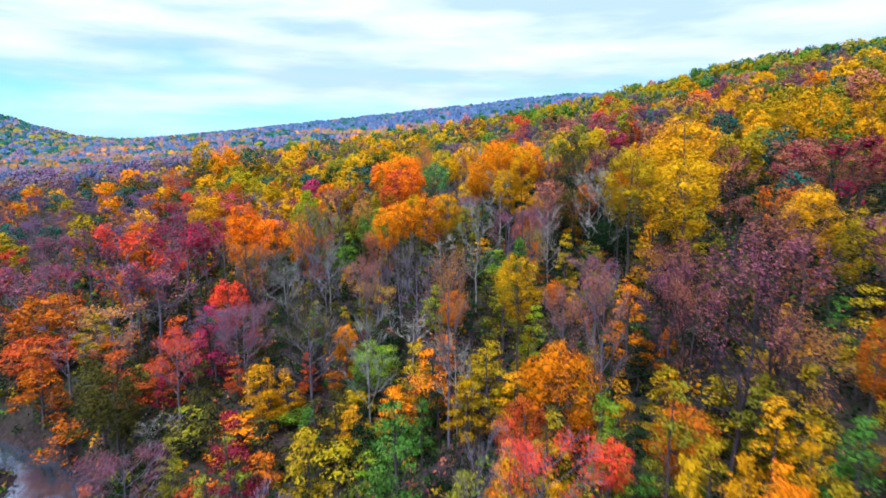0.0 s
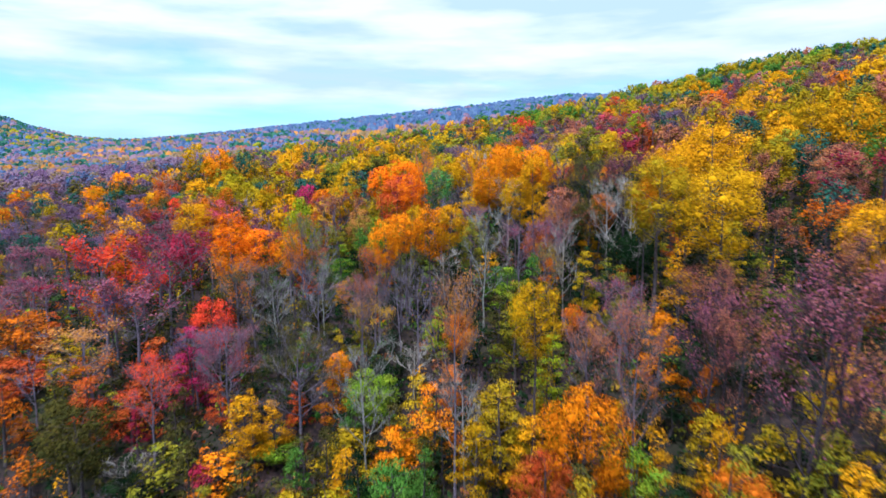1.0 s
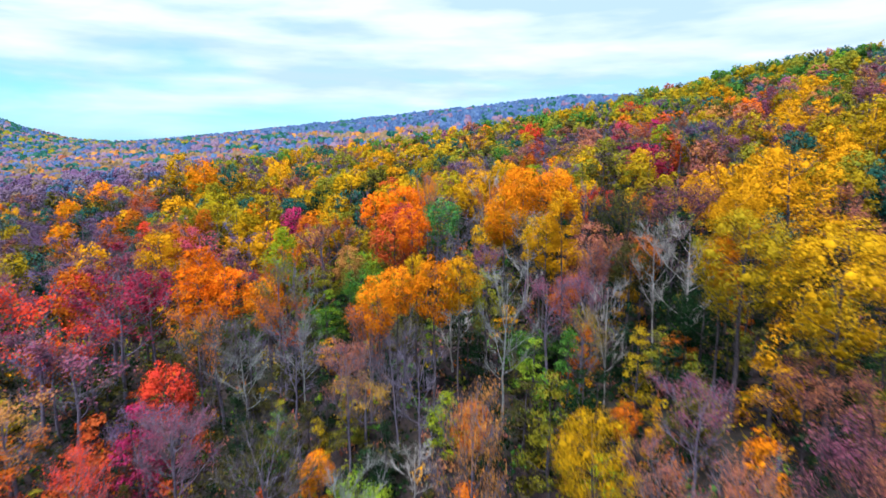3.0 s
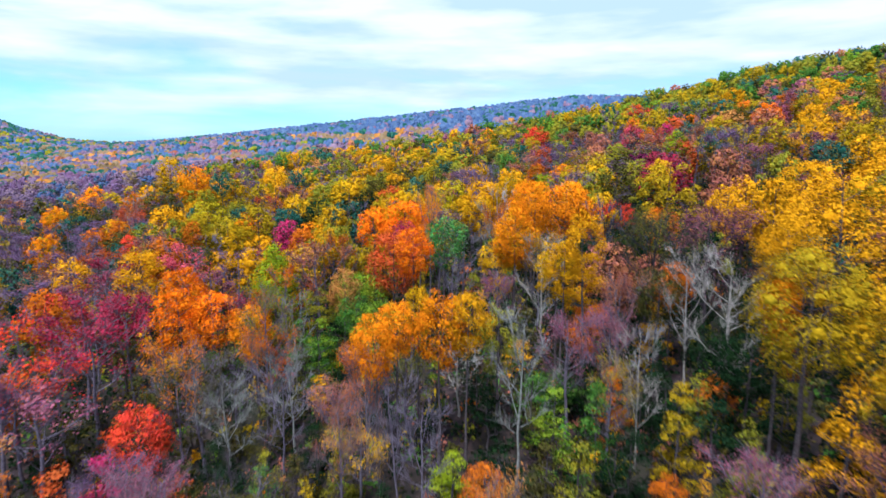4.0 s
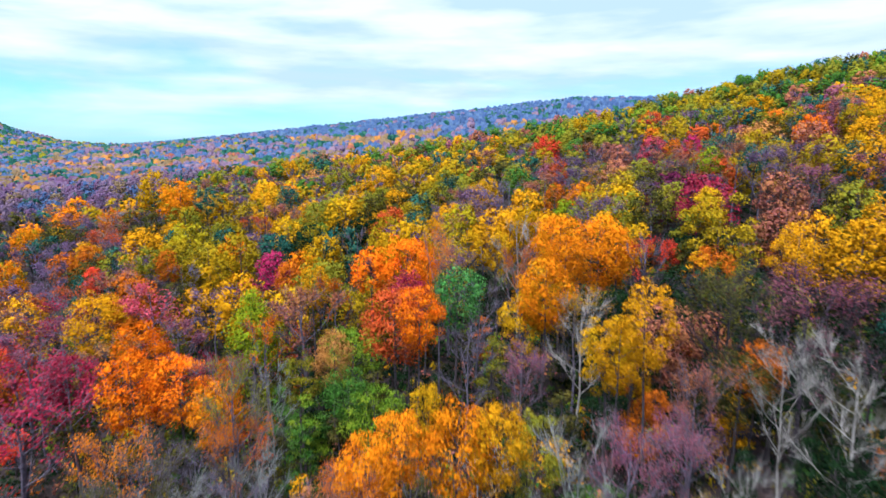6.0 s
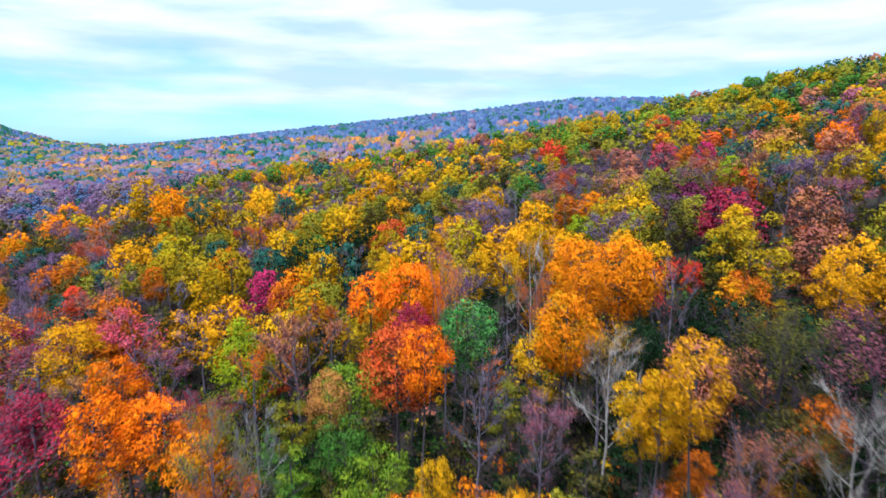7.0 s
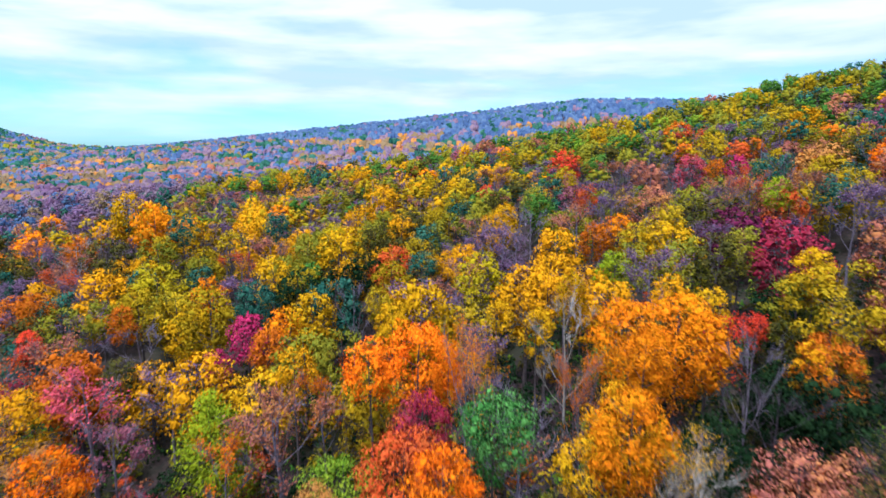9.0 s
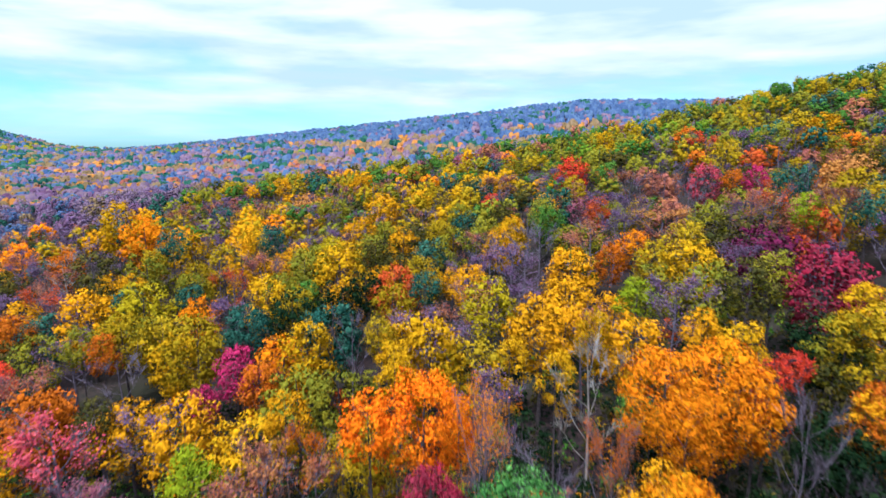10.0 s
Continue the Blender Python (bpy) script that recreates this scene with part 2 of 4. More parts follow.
# ---- tree shapes ----
class Shape:
    """Collects tubes and leaves of one mesh."""

    def __init__(self):
        self.v, self.f, self.n, self.count = [], [], [], 0

    def add(self, verts, faces, facing=None):
        self.v.append(np.asarray(verts, float))
        self.n.append(np.zeros((len(verts), 3)) if facing is None else facing)
        self.f.extend((np.asarray(faces) + self.count).tolist())
        self.count += len(verts)

    def tube(self, pts, radii, sides=5):
        pts = np.asarray(pts, float)
        t = np.gradient(pts, axis=0)
        t /= np.linalg.norm(t, axis=1)[:, None] + 1e-9
        ref = np.where(np.abs(t[:, 2:3]) > 0.8, [[1.0, 0, 0]], [[0, 0, 1.0]])
        u = np.cross(t, ref)
        u /= np.linalg.norm(u, axis=1)[:, None] + 1e-9
        w = np.cross(t, u)
        ang = np.arange(sides) * 2 * np.pi / sides
        ring = pts[:, None] + np.asarray(radii)[:, None, None] * (np.cos(ang)[None, :, None] * u[:, None] + np.sin(ang)[None, :, None] * w[:, None])
        k = np.arange(sides)
        faces = [(r * sides + a, r * sides + (a + 1) % sides, (r + 1) * sides + (a + 1) % sides, (r + 1) * sides + a) for r in range(len(pts) - 1) for a in k]
        self.add(ring.reshape(-1, 3), faces)

    def leaves(self, rng, centre, normal, size, shade=None, long=1.0):
        """A small pointed spray of leaf at every centre; shade: the way that the clump's surface faces there."""
        n = len(centre)
        if not n:
            return
        normal = normal / (np.linalg.norm(normal, axis=1)[:, None] + 1e-9)
        u = np.cross(normal, rng.normal(size=(n, 3)))
        u /= np.linalg.norm(u, axis=1)[:, None] + 1e-9
        w = np.cross(normal, u)
        s = (np.asarray(size) * rng.uniform(0.6, 1.35, n))[:, None]
        j = rng.uniform(0.7, 1.2, (3, n, 1))
        v = np.stack([centre + u * s * long * 0.75 * j[0], centre - u * s * long * 0.42 + w * s * 0.52 * j[1], centre - u * s * long * 0.42 - w * s * 0.52 * j[2]], 1)
        i = np.arange(n)[:, None] * 3
        facing = normal if shade is None else shade / (np.linalg.norm(shade, axis=1)[:, None] + 1e-9)
        self.add(v.reshape(-1, 3), np.concatenate([i, i + 1, i + 2], 1), np.repeat(facing, 3, 0))

    def twigs(self, rng, start, way, length, width):
        """Thin straight twigs, each a narrow folded strip."""
        n = len(start)
        way = way / (np.linalg.norm(way, axis=1)[:, None] + 1e-9)
        side = np.cross(way, rng.normal(size=(n, 3)))
        side /= np.linalg.norm(side, axis=1)[:, None] + 1e-9
        L = (length * rng.uniform(0.5, 1.4, n))[:, None]
        bend = rng.normal(0, 0.12, (n, 3)) * L
        v = np.stack([start - side * width, start + side * width, start + way * L + bend], 1)
        i = np.arange(n)[:, None] * 3
        self.add(v.reshape(-1, 3), np.concatenate([i, i + 1, i + 2], 1))

    def mesh(self, name):
        me = bpy.data.meshes.new(name)
        me.from_pydata(np.concatenate(self.v).tolist(), [], self.f, False)
        me.normals_split_custom_set_from_vertices(np.concatenate(self.n).tolist())
        me.materials.append(None)
        return me


TALL, WIDE = 18.0, 8.0


def skeleton(rng, shape, limbs, first, upright, reach=0.5, sub=3, slim=1.0):
    """Trunk and limbs of a tree TALL high and WIDE across. Fills shape[0] with the trunk, shape[1] with the branches; returns the branch ends and their ways."""
    k = 7 if limbs > 4 else 3
    f = np.linspace(0, 1, k)
    sway = np.cumsum(rng.normal(0, 0.10, (k, 2)), 0)
    sway[0] = 0
    top = TALL * 0.93
    path = np.column_stack([sway, f * top])
    rad = 0.24 * slim * (1 - f) ** 0.8 + 0.03
    rad[0] *= 1.35
    path[0, 2] = -0.6
    shape[0].tube(path, rad, 6 if limbs > 4 else 4)
    ends, ways = [], []
    for i in range(limbs):
        h = first + (0.9 - first) * (i + rng.uniform(0, 0.7)) / limbs
        a = i * 2.4 + rng.uniform(-0.5, 0.5)
        base = np.array([np.interp(h * TALL, path[:, 2], path[:, 0]), np.interp(h * TALL, path[:, 2], path[:, 1]), h * TALL])
        prof = math.sin(math.pi * min(1, max(0.12, (h - first) / (1.06 - first) * 0.8 + 0.2)))
        L = WIDE * reach * (0.55 + 0.5 * prof) * rng.uniform(0.75, 1.15)
        out = np.array([math.cos(a), math.sin(a), 0])
        rise = L * upright * rng.uniform(0.7, 1.3)
        rise = min(rise, TALL * 1.0 - h * TALL)
        mid = base + out * L * 0.45 + [0, 0, rise * 0.35]
        end = base + out * L + [0, 0, rise]
        r = 0.11 * slim * (1.15 - h)
        shape[1].tube([base, mid, end], [r * 1.2, r * 0.75, 0.02], 4)
        ends.append(end), ways.append(end - mid)
        for _ in range(sub):
            q = rng.uniform(0.3, 0.9)
            s = base * (1 - q) ** 2 + 2 * mid * q * (1 - q) + end * q * q
            d = out * rng.uniform(0.2, 0.9) + np.array([rng.normal(0, 0.55), rng.normal(0, 0.55), upright * rng.uniform(0.4, 1.2)])
            d *= L * rng.uniform(0.25, 0.5) / np.linalg.norm(d)
            e = s + d
            e[2] = min(e[2], TALL)
            shape[1].tube([s, s + d * 0.55 + [0, 0, -0.05 * L], e], [r * 0.5, r * 0.33, 0.012], 3)
            ends.append(e), ways.append(d)
    ends.append(path[-1]), ways.append(np.array([0, 0, 1.0]))
    return np.array(ends), np.array(ways)


def clump_leaves(rng, shape, centres, radii, n, size, flat=0.8, droop=0.0):
    """Leaves on the outsides of the clumps, thinner underneath."""
    vol = radii ** 2
    which = rng.choice(len(centres), n, p=vol / vol.sum())
    d = rng.normal(size=(n, 3))
    d[:, 2] += 0.3
    d /= np.linalg.norm(d, axis=1)[:, None]
    r = radii[which] * rng.uniform(0.55, 1.08, n) ** 0.7
    p = centres[which] + d * r[:, None] * [1, 1, flat]
    p[:, 2] -= droop * rng.uniform(0, 1, n) * radii[which]
    middle = np.array([0, 0, centres[:, 2].mean()])
    whole = (p - middle) / WIDE
    shape.leaves(rng, p, d + rng.normal(0, 0.4, (n, 3)), size, d * 0.28 + whole * 1.0 + [0, 0, 0.35] + rng.normal(0, 0.3, (n, 3)))


def clump_cores(rng, shape, centres, radii, full, flat=0.85):
    """The leafy body of each clump: an uneven closed hood under the outer leaves."""
    sides = 5
    middle = np.array([0, 0, centres[:, 2].mean()])
    k = np.arange(sides)
    one = [(a, (a + 1) % sides, sides + (a + 1) % sides) for a in k] + [(a, sides + (a + 1) % sides, sides + a) for a in k] + [(sides + a, sides + (a + 1) % sides, 2 * sides) for a in k]
    for c, r in zip(centres, radii):
        a = k * 2 * np.pi / sides + rng.uniform(0, 6.28)
        d = np.concatenate([np.stack([np.cos(a), np.sin(a), np.full(sides, -0.55)], -1), np.stack([np.cos(a + 0.5) * 0.82, np.sin(a + 0.5) * 0.82, np.full(sides, 0.5)], -1), [[0, 0, 1.0]]])
        v = c + d * (r * full * rng.uniform(0.78, 1.2, 2 * sides + 1))[:, None] * [1, 1, flat]
        shape.add(v, one, (lambda m: m / np.linalg.norm(m, axis=1)[:, None])(d * 0.8 + (v - middle) / WIDE * 1.1))


def crown_clumps(rng, n, low, form, gap):
    """Centres and radii of the clumps that make up a crown; form gives the outline's half width at each height."""
    f = (np.arange(n) + rng.uniform(0, 1, n)) / n
    f = f ** 0.85
    a = np.arange(n) * 2.399 + rng.uniform(-0.4, 0.4, n)
    out = form(f) * WIDE / 2
    rr = WIDE * rng.uniform(0.085, 0.19, n) * (0.65 + 0.5 * form(f))
    rad = np.maximum(0, out - rr * 0.75) * rng.uniform(0.68, 1.14, n)
    c = np.column_stack([np.cos(a) * rad, np.sin(a) * rad, TALL * (low + (1 - low) * np.minimum(f + rng.normal(0, 0.035, n), 1)) - rr * 0.6])
    if n < 32:
        c[:, 2] = TALL * low + (c[:, 2] - TALL * low) * 0.86
    keep = rng.uniform(0, 1, n) > gap
    return c[keep], rr[keep]


def dome(f, belly, top):
    """Half width of a rounded crown: fullest at belly, rounding over to the top."""
    up = np.sqrt(np.clip(1 - (np.clip(f - belly, 0, 1) / (top - belly)) ** 2, 0.02, 1))
    return up * (0.55 + 0.45 * np.clip(f / belly, 0, 1))


FORMS = {
    "maple": lambda f: 1.12 * dome(f, 0.40, 1.06),
    "poplar": lambda f: 1.05 * dome(f, 0.45, 1.05),
    "oak": lambda f: 1.18 * dome(f, 0.45, 1.12),
    "cone": lambda f: np.clip(1.3 * (1 - f) ** 0.5 * np.minimum(1, f * 4 + 0.4), 0.1, 1.15),
    "under": lambda f: np.clip(1.15 * (1 - f * 0.75), 0.1, 1.15),
}


def build_shape(kind, seed, detail):
    """Meshes of one tree shape: trunk, branches, crown. detail 3: nearest, 2: near, 1: farther off, 0: far."""
    rng = np.random.default_rng(1000 + seed)
    trunk, branch, crown = Shape(), Shape(), Shape()
    pair = (trunk, branch)
    if kind in ("sparse", "bare"):
        ends, ways = skeleton(rng, pair, (6, 9, 14, 14)[detail], 0.34 if kind == "sparse" else 0.28, 1.15 if kind == "sparse" else 1.0, 0.5, (1, 2, 5)[detail], 0.85 if kind == "sparse" else 0.6)
        n = (200, 560, 1300)[detail] if kind == "sparse" else (150, 520, 1200)[detail]
        w = rng.integers(0, len(ends), n)
        back = rng.uniform(0, 1, n)[:, None]
        p = ends[w] - ways[w] * back * 0.8
        d = ways[w] / (np.linalg.norm(ways[w], axis=1)[:, None] + 1e-9) + rng.normal(0, 0.5, (n, 3)) + [0, 0, 0.45]
        branch.twigs(rng, p, d, 1.6, (0.06, 0.026, 0.014)[detail])
        if kind == "sparse":
            m = (260, 1500, 3600)[detail]
            lift = np.clip(ends[:, 2] / TALL - 0.46, 0.02, 1) * rng.uniform(0.1, 1, len(ends)) ** 2
            w = rng.choice(len(ends), m, p=lift / lift.sum())
            p = ends[w] - ways[w] * rng.uniform(0, 0.5, m)[:, None] + rng.normal(0, 0.5, (m, 3)) + [0, 0, 0.3]
            crown.leaves(rng, p, rng.normal(size=(m, 3)) + [0, 0, 1.0], (0.40, 0.22, 0.125)[detail])
    else:
        low = {"maple": 0.45, "poplar": 0.40, "oak": 0.50, "cone": 0.14, "under": 0.22}[kind]
        skeleton(rng, pair, (1, 6, 9, 11)[detail], max(0.25, low - 0.08), 0.7, 0.36, (0, 0, 2, 3)[detail], 0.95)
        n = {"maple": 54, "poplar": 44, "oak": 48, "cone": 60, "under": 34}[kind] if detail else 30
        c, r = crown_clumps(rng, n, low, FORMS[kind], {"maple": 0.12, "poplar": 0.30, "oak": 0.05, "cone": 0.05, "under": 0.2}[kind])
        if detail == 0:
            r *= 1.22
        if kind == "poplar":
            r *= 0.82
        if kind == "cone":
            r *= 1.3
        if kind == "under":
            r *= 1.1
        if kind == "under" and detail == 1:
            c, r = c[::2], r[::2] * 1.25
        amount = {"maple": 1.0, "poplar": 0.8, "oak": 1.0, "cone": 1.7, "under": 0.55 if detail == 2 else 0.3}[kind]
        size = (0.45, 0.30, 0.19, 0.125)[detail]
        if detail == 0 or kind != "poplar":
            k = 2 if detail else 1
            clump_cores(rng, crown, c[::k], r[::k] * (1.2 if detail else 1.0), (0.5, 0.33, 0.24, 0.24)[detail] * (0.8 if kind == "under" else 1.0), 0.5 if kind == "under" else 0.85)
        clump_leaves(rng, crown, c, r, int((420, 2650, 6600, 14000)[detail] * amount), size * ((1.0, 1.25, 1.1)[detail] if kind == "under" else 1.0), 0.55 if kind == "under" else 0.85, 0.25 if kind == "poplar" else 0.1)
    return trunk, branch, crown


VARIANTS = {"maple": 6, "poplar": 5, "oak": 4, "sparse": 5, "bare": 4, "cone": 2, "under": 4}
SHAPES = {}
for number, (kind, many) in enumerate(VARIANTS.items()):
    for v in range(many):
        for detail in (1, 2, 3) if kind == "maple" else (1, 2):
            SHAPES[kind, v, detail] = [s.mesh(kind + "_" + part_name) if s.v else None for s, part_name in zip(build_shape(kind, number * 20 + v, detail), ("trunk", "branchwork", "crown"))]
        SHAPES[kind, v, 0] = build_shape(kind, number * 20 + v, 0)

WORDS = {
    "orange": "bright orange", "amber": "amber orange", "gold": "golden", "yellow": "clear yellow", "lemon": "lemon yellow", "olivegold": "olive-gold", "olive": "olive green", "darkolive": "dull dark olive",
    "lime": "yellow-green", "limegreen": "fresh light green", "green": "green", "darkgreen": "shade-deepened dark green", "jade": "light jade green", "teal": "blue-green", "rust": "rusty orange", "redrust": "red-brown", "red": "scarlet", "crimson": "crimson",
    "magenta": "magenta red", "pink": "pinkish red", "slate": "slate green", "dullgold": "dull gold", "mauve": "greyish mauve", "purple": "deep purple", "plum": "dull plum", "lilac": "greyish lilac", "rosebrown": "rose-brown", "apricot": "apricot",
}
NAMES = {"maple": "maple_tree", "poplar": "poplar_tree", "oak": "oak_tree", "sparse": "thinning_tree", "bare": "bare_tree", "cone": "young_poplar", "under": "understory_tree"}
planted = []
tree_rng = random.Random(11)


def plant(kind, x, y, height, width, colour):
    """One tree: an Empty at its foot with trunk, branches and crown."""
    if kind == "poplar" and (height < 14 or y < 96) or kind == "maple" and y < 100 and x < -20:
        kind = "under"
    v = tree_rng.randrange(VARIANTS[kind])
    detail = 2 if math.hypot(x + 7, y - 87) < 50 or math.hypot(x, y - 60) < 46 or (width >= 9 and y < 150 or width >= 6.4 and 100 < y < 145 and -62 < x < 48 and colour in ("orange", "amber", "rust", "redrust", "gold", "jade")) and kind not in ("sparse", "bare") else 1
    if kind == "under" and height < 8:
        detail = 1
    if kind == "maple" and x > 8 and y < 105 and width > 5.4:
        detail = 3
    z = float(ground_z(x, y))
    foot = new("shade_fill_shrub" if kind == "under" and colour == "darkgreen" and height < 13 else "beech_tree" if kind == "under" and height >= 13 else "sapling" if kind == "under" and height < 7.6 else "hickory_tree" if kind == "maple" and colour in ("gold", "yellow", "lemon", "lime", "olivegold", "olive") else NAMES[kind], None)
    foot.empty_display_size = 0.5
    foot.matrix_world = Matrix.LocRotScale((x, y, z), Euler((tree_rng.gauss(0, 0.02), tree_rng.gauss(0, 0.02), tree_rng.uniform(0, 6.28))), None)
    broad, tall = width / WIDE, height / TALL
    deep = tall if kind in ("sparse", "bare", "under", "cone") else min(tall * 1.3, max(tall * 0.55, broad * tree_rng.uniform(0.85, 1.05)))
    stem = Matrix.Diagonal((max(0.6, min(1.3, broad)), max(0.6, min(1.3, broad)), tall, 1)) if kind not in ("sparse", "bare") else Matrix.Diagonal((broad, broad, tall, 1))
    head = Matrix.LocRotScale((0, 0, height - TALL * deep), None, (broad, broad, deep))
    bark = colour if kind == "bare" else ("dark" if x > 25 and y < 160 else "grey") if kind == "sparse" else "bark"
    if kind == "bare":
        words = {"pale": "leafless tree with pale whitish bark and forked limbs", "dark": "leafless dark grey tree with spreading twigs", "grey": "leafless grey tree with fine upright twigs", "mossy": "leafless mossy grey-green tree with many twigs"}[colour]
    elif kind == "sparse":
        words = "half-bare tree with thin " + WORDS[colour] + " leaves on grey twigs"
    elif kind == "cone":
        words = "narrow conical young tree in " + WORDS[colour] + " leaf"
    elif kind == "under" and height >= 13:
        words = "tall tree with layered " + WORDS[colour] + " leaves all down its stem"
    elif kind == "under":
        words = "low understory tree with layered " + WORDS[colour] + " leaves"
    else:
        words = {"maple": "full rounded tree in ", "poplar": "tall open-crowned tree in ", "oak": "dense broad-crowned tree in "}[kind] + WORDS[colour] + " leaf on the wooded slope"
    tagged(foot, words, "tree", "trees of the hillside wood")
    for me, part_name, mat in zip(SHAPES[kind, v, detail], ("trunk", "branchwork", "crown"), (BARK[bark], BARK[bark], LEAVES.get(colour))):
        if me is None:
            continue
        ob = new(part_name, me)
        ob.parent = foot
        if kind == "under" and height < 10 and part_name == "branchwork":
            tagged(ob, kind="stuff")
        ob.matrix_basis = stem if part_name == "trunk" else head
        ob.material_slots[0].link = "OBJECT"
        ob.material_slots[0].material = mat
    planted.append((x, y, width))
    return foot


# ---- trees that can be told apart: kind, x, y, height, crown width, leaf or bark colour ----
plant("maple", 18.5, 26.3, 19.0, 2.8, "amber")
plant("poplar", 17.4, 29.6, 19.0, 3.5, "gold")
plant("poplar", 14.2, 30.8, 19.0, 4.4, "yellow")
plant("poplar", 26.1, 34.0, 12.0, 4.8, "olivegold")
plant("poplar", 24.1, 36.2, 12.0, 4.7, "amber")
plant("poplar", 20.5, 36.5, 12.0, 5.2, "gold")
plant("bare", 2.7, 37.5, 19.0, 3.8, "grey")
plant("poplar", 31.4, 39.5, 12.0, 5.1, "green")
plant("sparse", 7.7, 40.8, 15.0, 7.2, "red")
plant("poplar", 20.9, 41.0, 13.0, 5.3, "olivegold")
plant("maple", 33.5, 42.4, 19.0, 2.6, "rust")
plant("poplar", 16.5, 42.7, 9.0, 4.6, "green")
plant("maple", 13.6, 43.6, 12.0, 3.6, "red")
plant("poplar", 33.7, 46.6, 8.8, 6.5, "olivegold")
plant("poplar", 29.5, 46.8, 13.0, 6.5, "gold")
plant("poplar", 5.9, 47.1, 11.0, 5.0, "yellow")
plant("poplar", 1.9, 48.1, 9.0, 5.7, "olive")
plant("poplar", 15.5, 48.6, 12.7, 5.6, "limegreen")
plant("poplar", 10.3, 49.5, 12.0, 5.7, "olivegold")
plant("poplar", 34.2, 49.9, 14.0, 6.8, "olivegold")
plant("maple", 23.6, 51.0, 11.6, 5.9, "rust")
plant("poplar", 30.3, 51.1, 14.6, 7.6, "olive")
plant("sparse", 28.5, 51.8, 27.0, 9.1, "plum")
plant("sparse", 32.8, 53.0, 27.0, 8.1, "rosebrown")
plant("maple", 8.9, 57.4, 9.5, 6.0, "redrust")
plant("maple", 12.7, 59.1, 15.2, 8.7, "amber")
plant("poplar", -29.5, 59.7, 7.0, 6.4, "redrust")
plant("sparse", 18.1, 59.9, 22.3, 5.4, "rosebrown")
plant("sparse", 27.5, 60.4, 19.0, 5.5, "rosebrown")
plant("poplar", 25.1, 60.4, 11.5, 6.9, "olivegold")
plant("poplar", 20.2, 60.9, 11.0, 6.1, "gold")
plant("poplar", 8.3, 62.0, 10.0, 6.8, "gold")
plant("poplar", 17.4, 63.2, 11.0, 5.7, "olivegold")
plant("poplar", 2.7, 63.6, 10.0, 6.4, "yellow")
plant("sparse", 26.1, 64.2, 19.0, 6.9, "plum")
plant("maple", 9.1, 64.3, 23.0, 5.5, "yellow")
plant("sparse", 28.7, 65.1, 19.0, 5.6, "rosebrown")
plant("poplar", 5.5, 65.3, 13.0, 7.1, "olivegold")
plant("poplar", -39.0, 65.4, 9.0, 8.5, "darkgreen")
plant("poplar", 27.5, 65.7, 10.0, 4.9, "rust")
plant("bare", 1.8, 65.8, 14.4, 5.0, "pale")
plant("poplar", -13.1, 66.1, 5.3, 9.3, "lemon")
plant("poplar", 10.0, 66.3, 13.0, 6.0, "olivegold")
plant("sparse", 0.8, 66.9, 24.5, 5.9, "apricot")
plant("oak", -6.5, 67.9, 4.6, 8.7, "green")
plant("sparse", 15.9, 68.0, 14.7, 6.1, "rosebrown")
plant("maple", 44.5, 68.5, 19.0, 6.3, "gold")
plant("poplar", 5.5, 69.7, 11.0, 9.5, "olivegold")
plant("poplar", -6.6, 71.1, 10.0, 6.7, "amber")
plant("maple", -25.3, 71.4, 5.0, 6.3, "rust")
plant("sparse", 29.5, 73.6, 12.0, 7.3, "rosebrown")
plant("poplar", -1.8, 73.8, 12.7, 8.4, "amber")
plant("maple", 32.0, 75.1, 23.4, 9.6, "yellow")
plant("bare", -10.3, 74.3, 19.0, 7.2, "mossy")
plant("sparse", 20.8, 74.7, 12.1, 6.4, "plum")
plant("oak", -46.4, 75.2, 16.3, 8.6, "darkolive")
plant("poplar", -12.4, 76.1, 8.0, 11.4, "olivegold")
plant("poplar", 37.3, 76.4, 11.7, 6.5, "olive")
plant("poplar", 29.0, 78.3, 14.0, 6.7, "gold")
plant("maple", -30.9, 79.6, 6.2, 11.1, "amber")
plant("bare", -44.2, 80.7, 4.7, 6.3, "pale")
plant("maple", 26.8, 81.0, 22.1, 8.6, "olivegold")
plant("poplar", -38.8, 81.4, 7.0, 9.4, "olive")
plant("poplar", -52.6, 81.7, 14.0, 9.4, "darkolive")
plant("sparse", 56.5, 81.9, 19.0, 13.0, "crimson")
plant("sparse", -20.9, 83.2, 17.5, 10.3, "darkolive")
plant("maple", 26.0, 83.2, 19.0, 3.1, "amber")
plant("oak", -10.5, 83.3, 8.3, 7.0, "limegreen")
plant("poplar", -60.1, 83.7, 8.0, 8.8, "rust")
plant("poplar", -28.4, 83.8, 11.6, 8.6, "gold")
plant("oak", -24.0, 83.9, 3.0, 6.8, "limegreen")
plant("poplar", -24.6, 84.6, 9.0, 5.8, "gold")
plant("bare", -4.7, 84.6, 8.5, 5.5, "pale")
plant("poplar", -16.1, 85.9, 10.7, 6.5, "amber")
plant("poplar", 11.9, 86.5, 13.6, 5.1, "green")
plant("sparse", -32.3, 88.5, 17.7, 8.2, "plum")
plant("bare", -4.2, 88.8, 14.6, 7.0, "grey")
plant("poplar", -67.1, 88.9, 14.0, 9.1, "rust")
plant("poplar", -2.2, 90.0, 6.3, 5.3, "lime")
plant("bare", 17.0, 90.3, 15.4, 4.8, "pale")
plant("bare", 5.4, 91.4, 18.5, 7.2, "mossy")
plant("oak", 27.9, 90.8, 11.0, 5.6, "darkgreen")
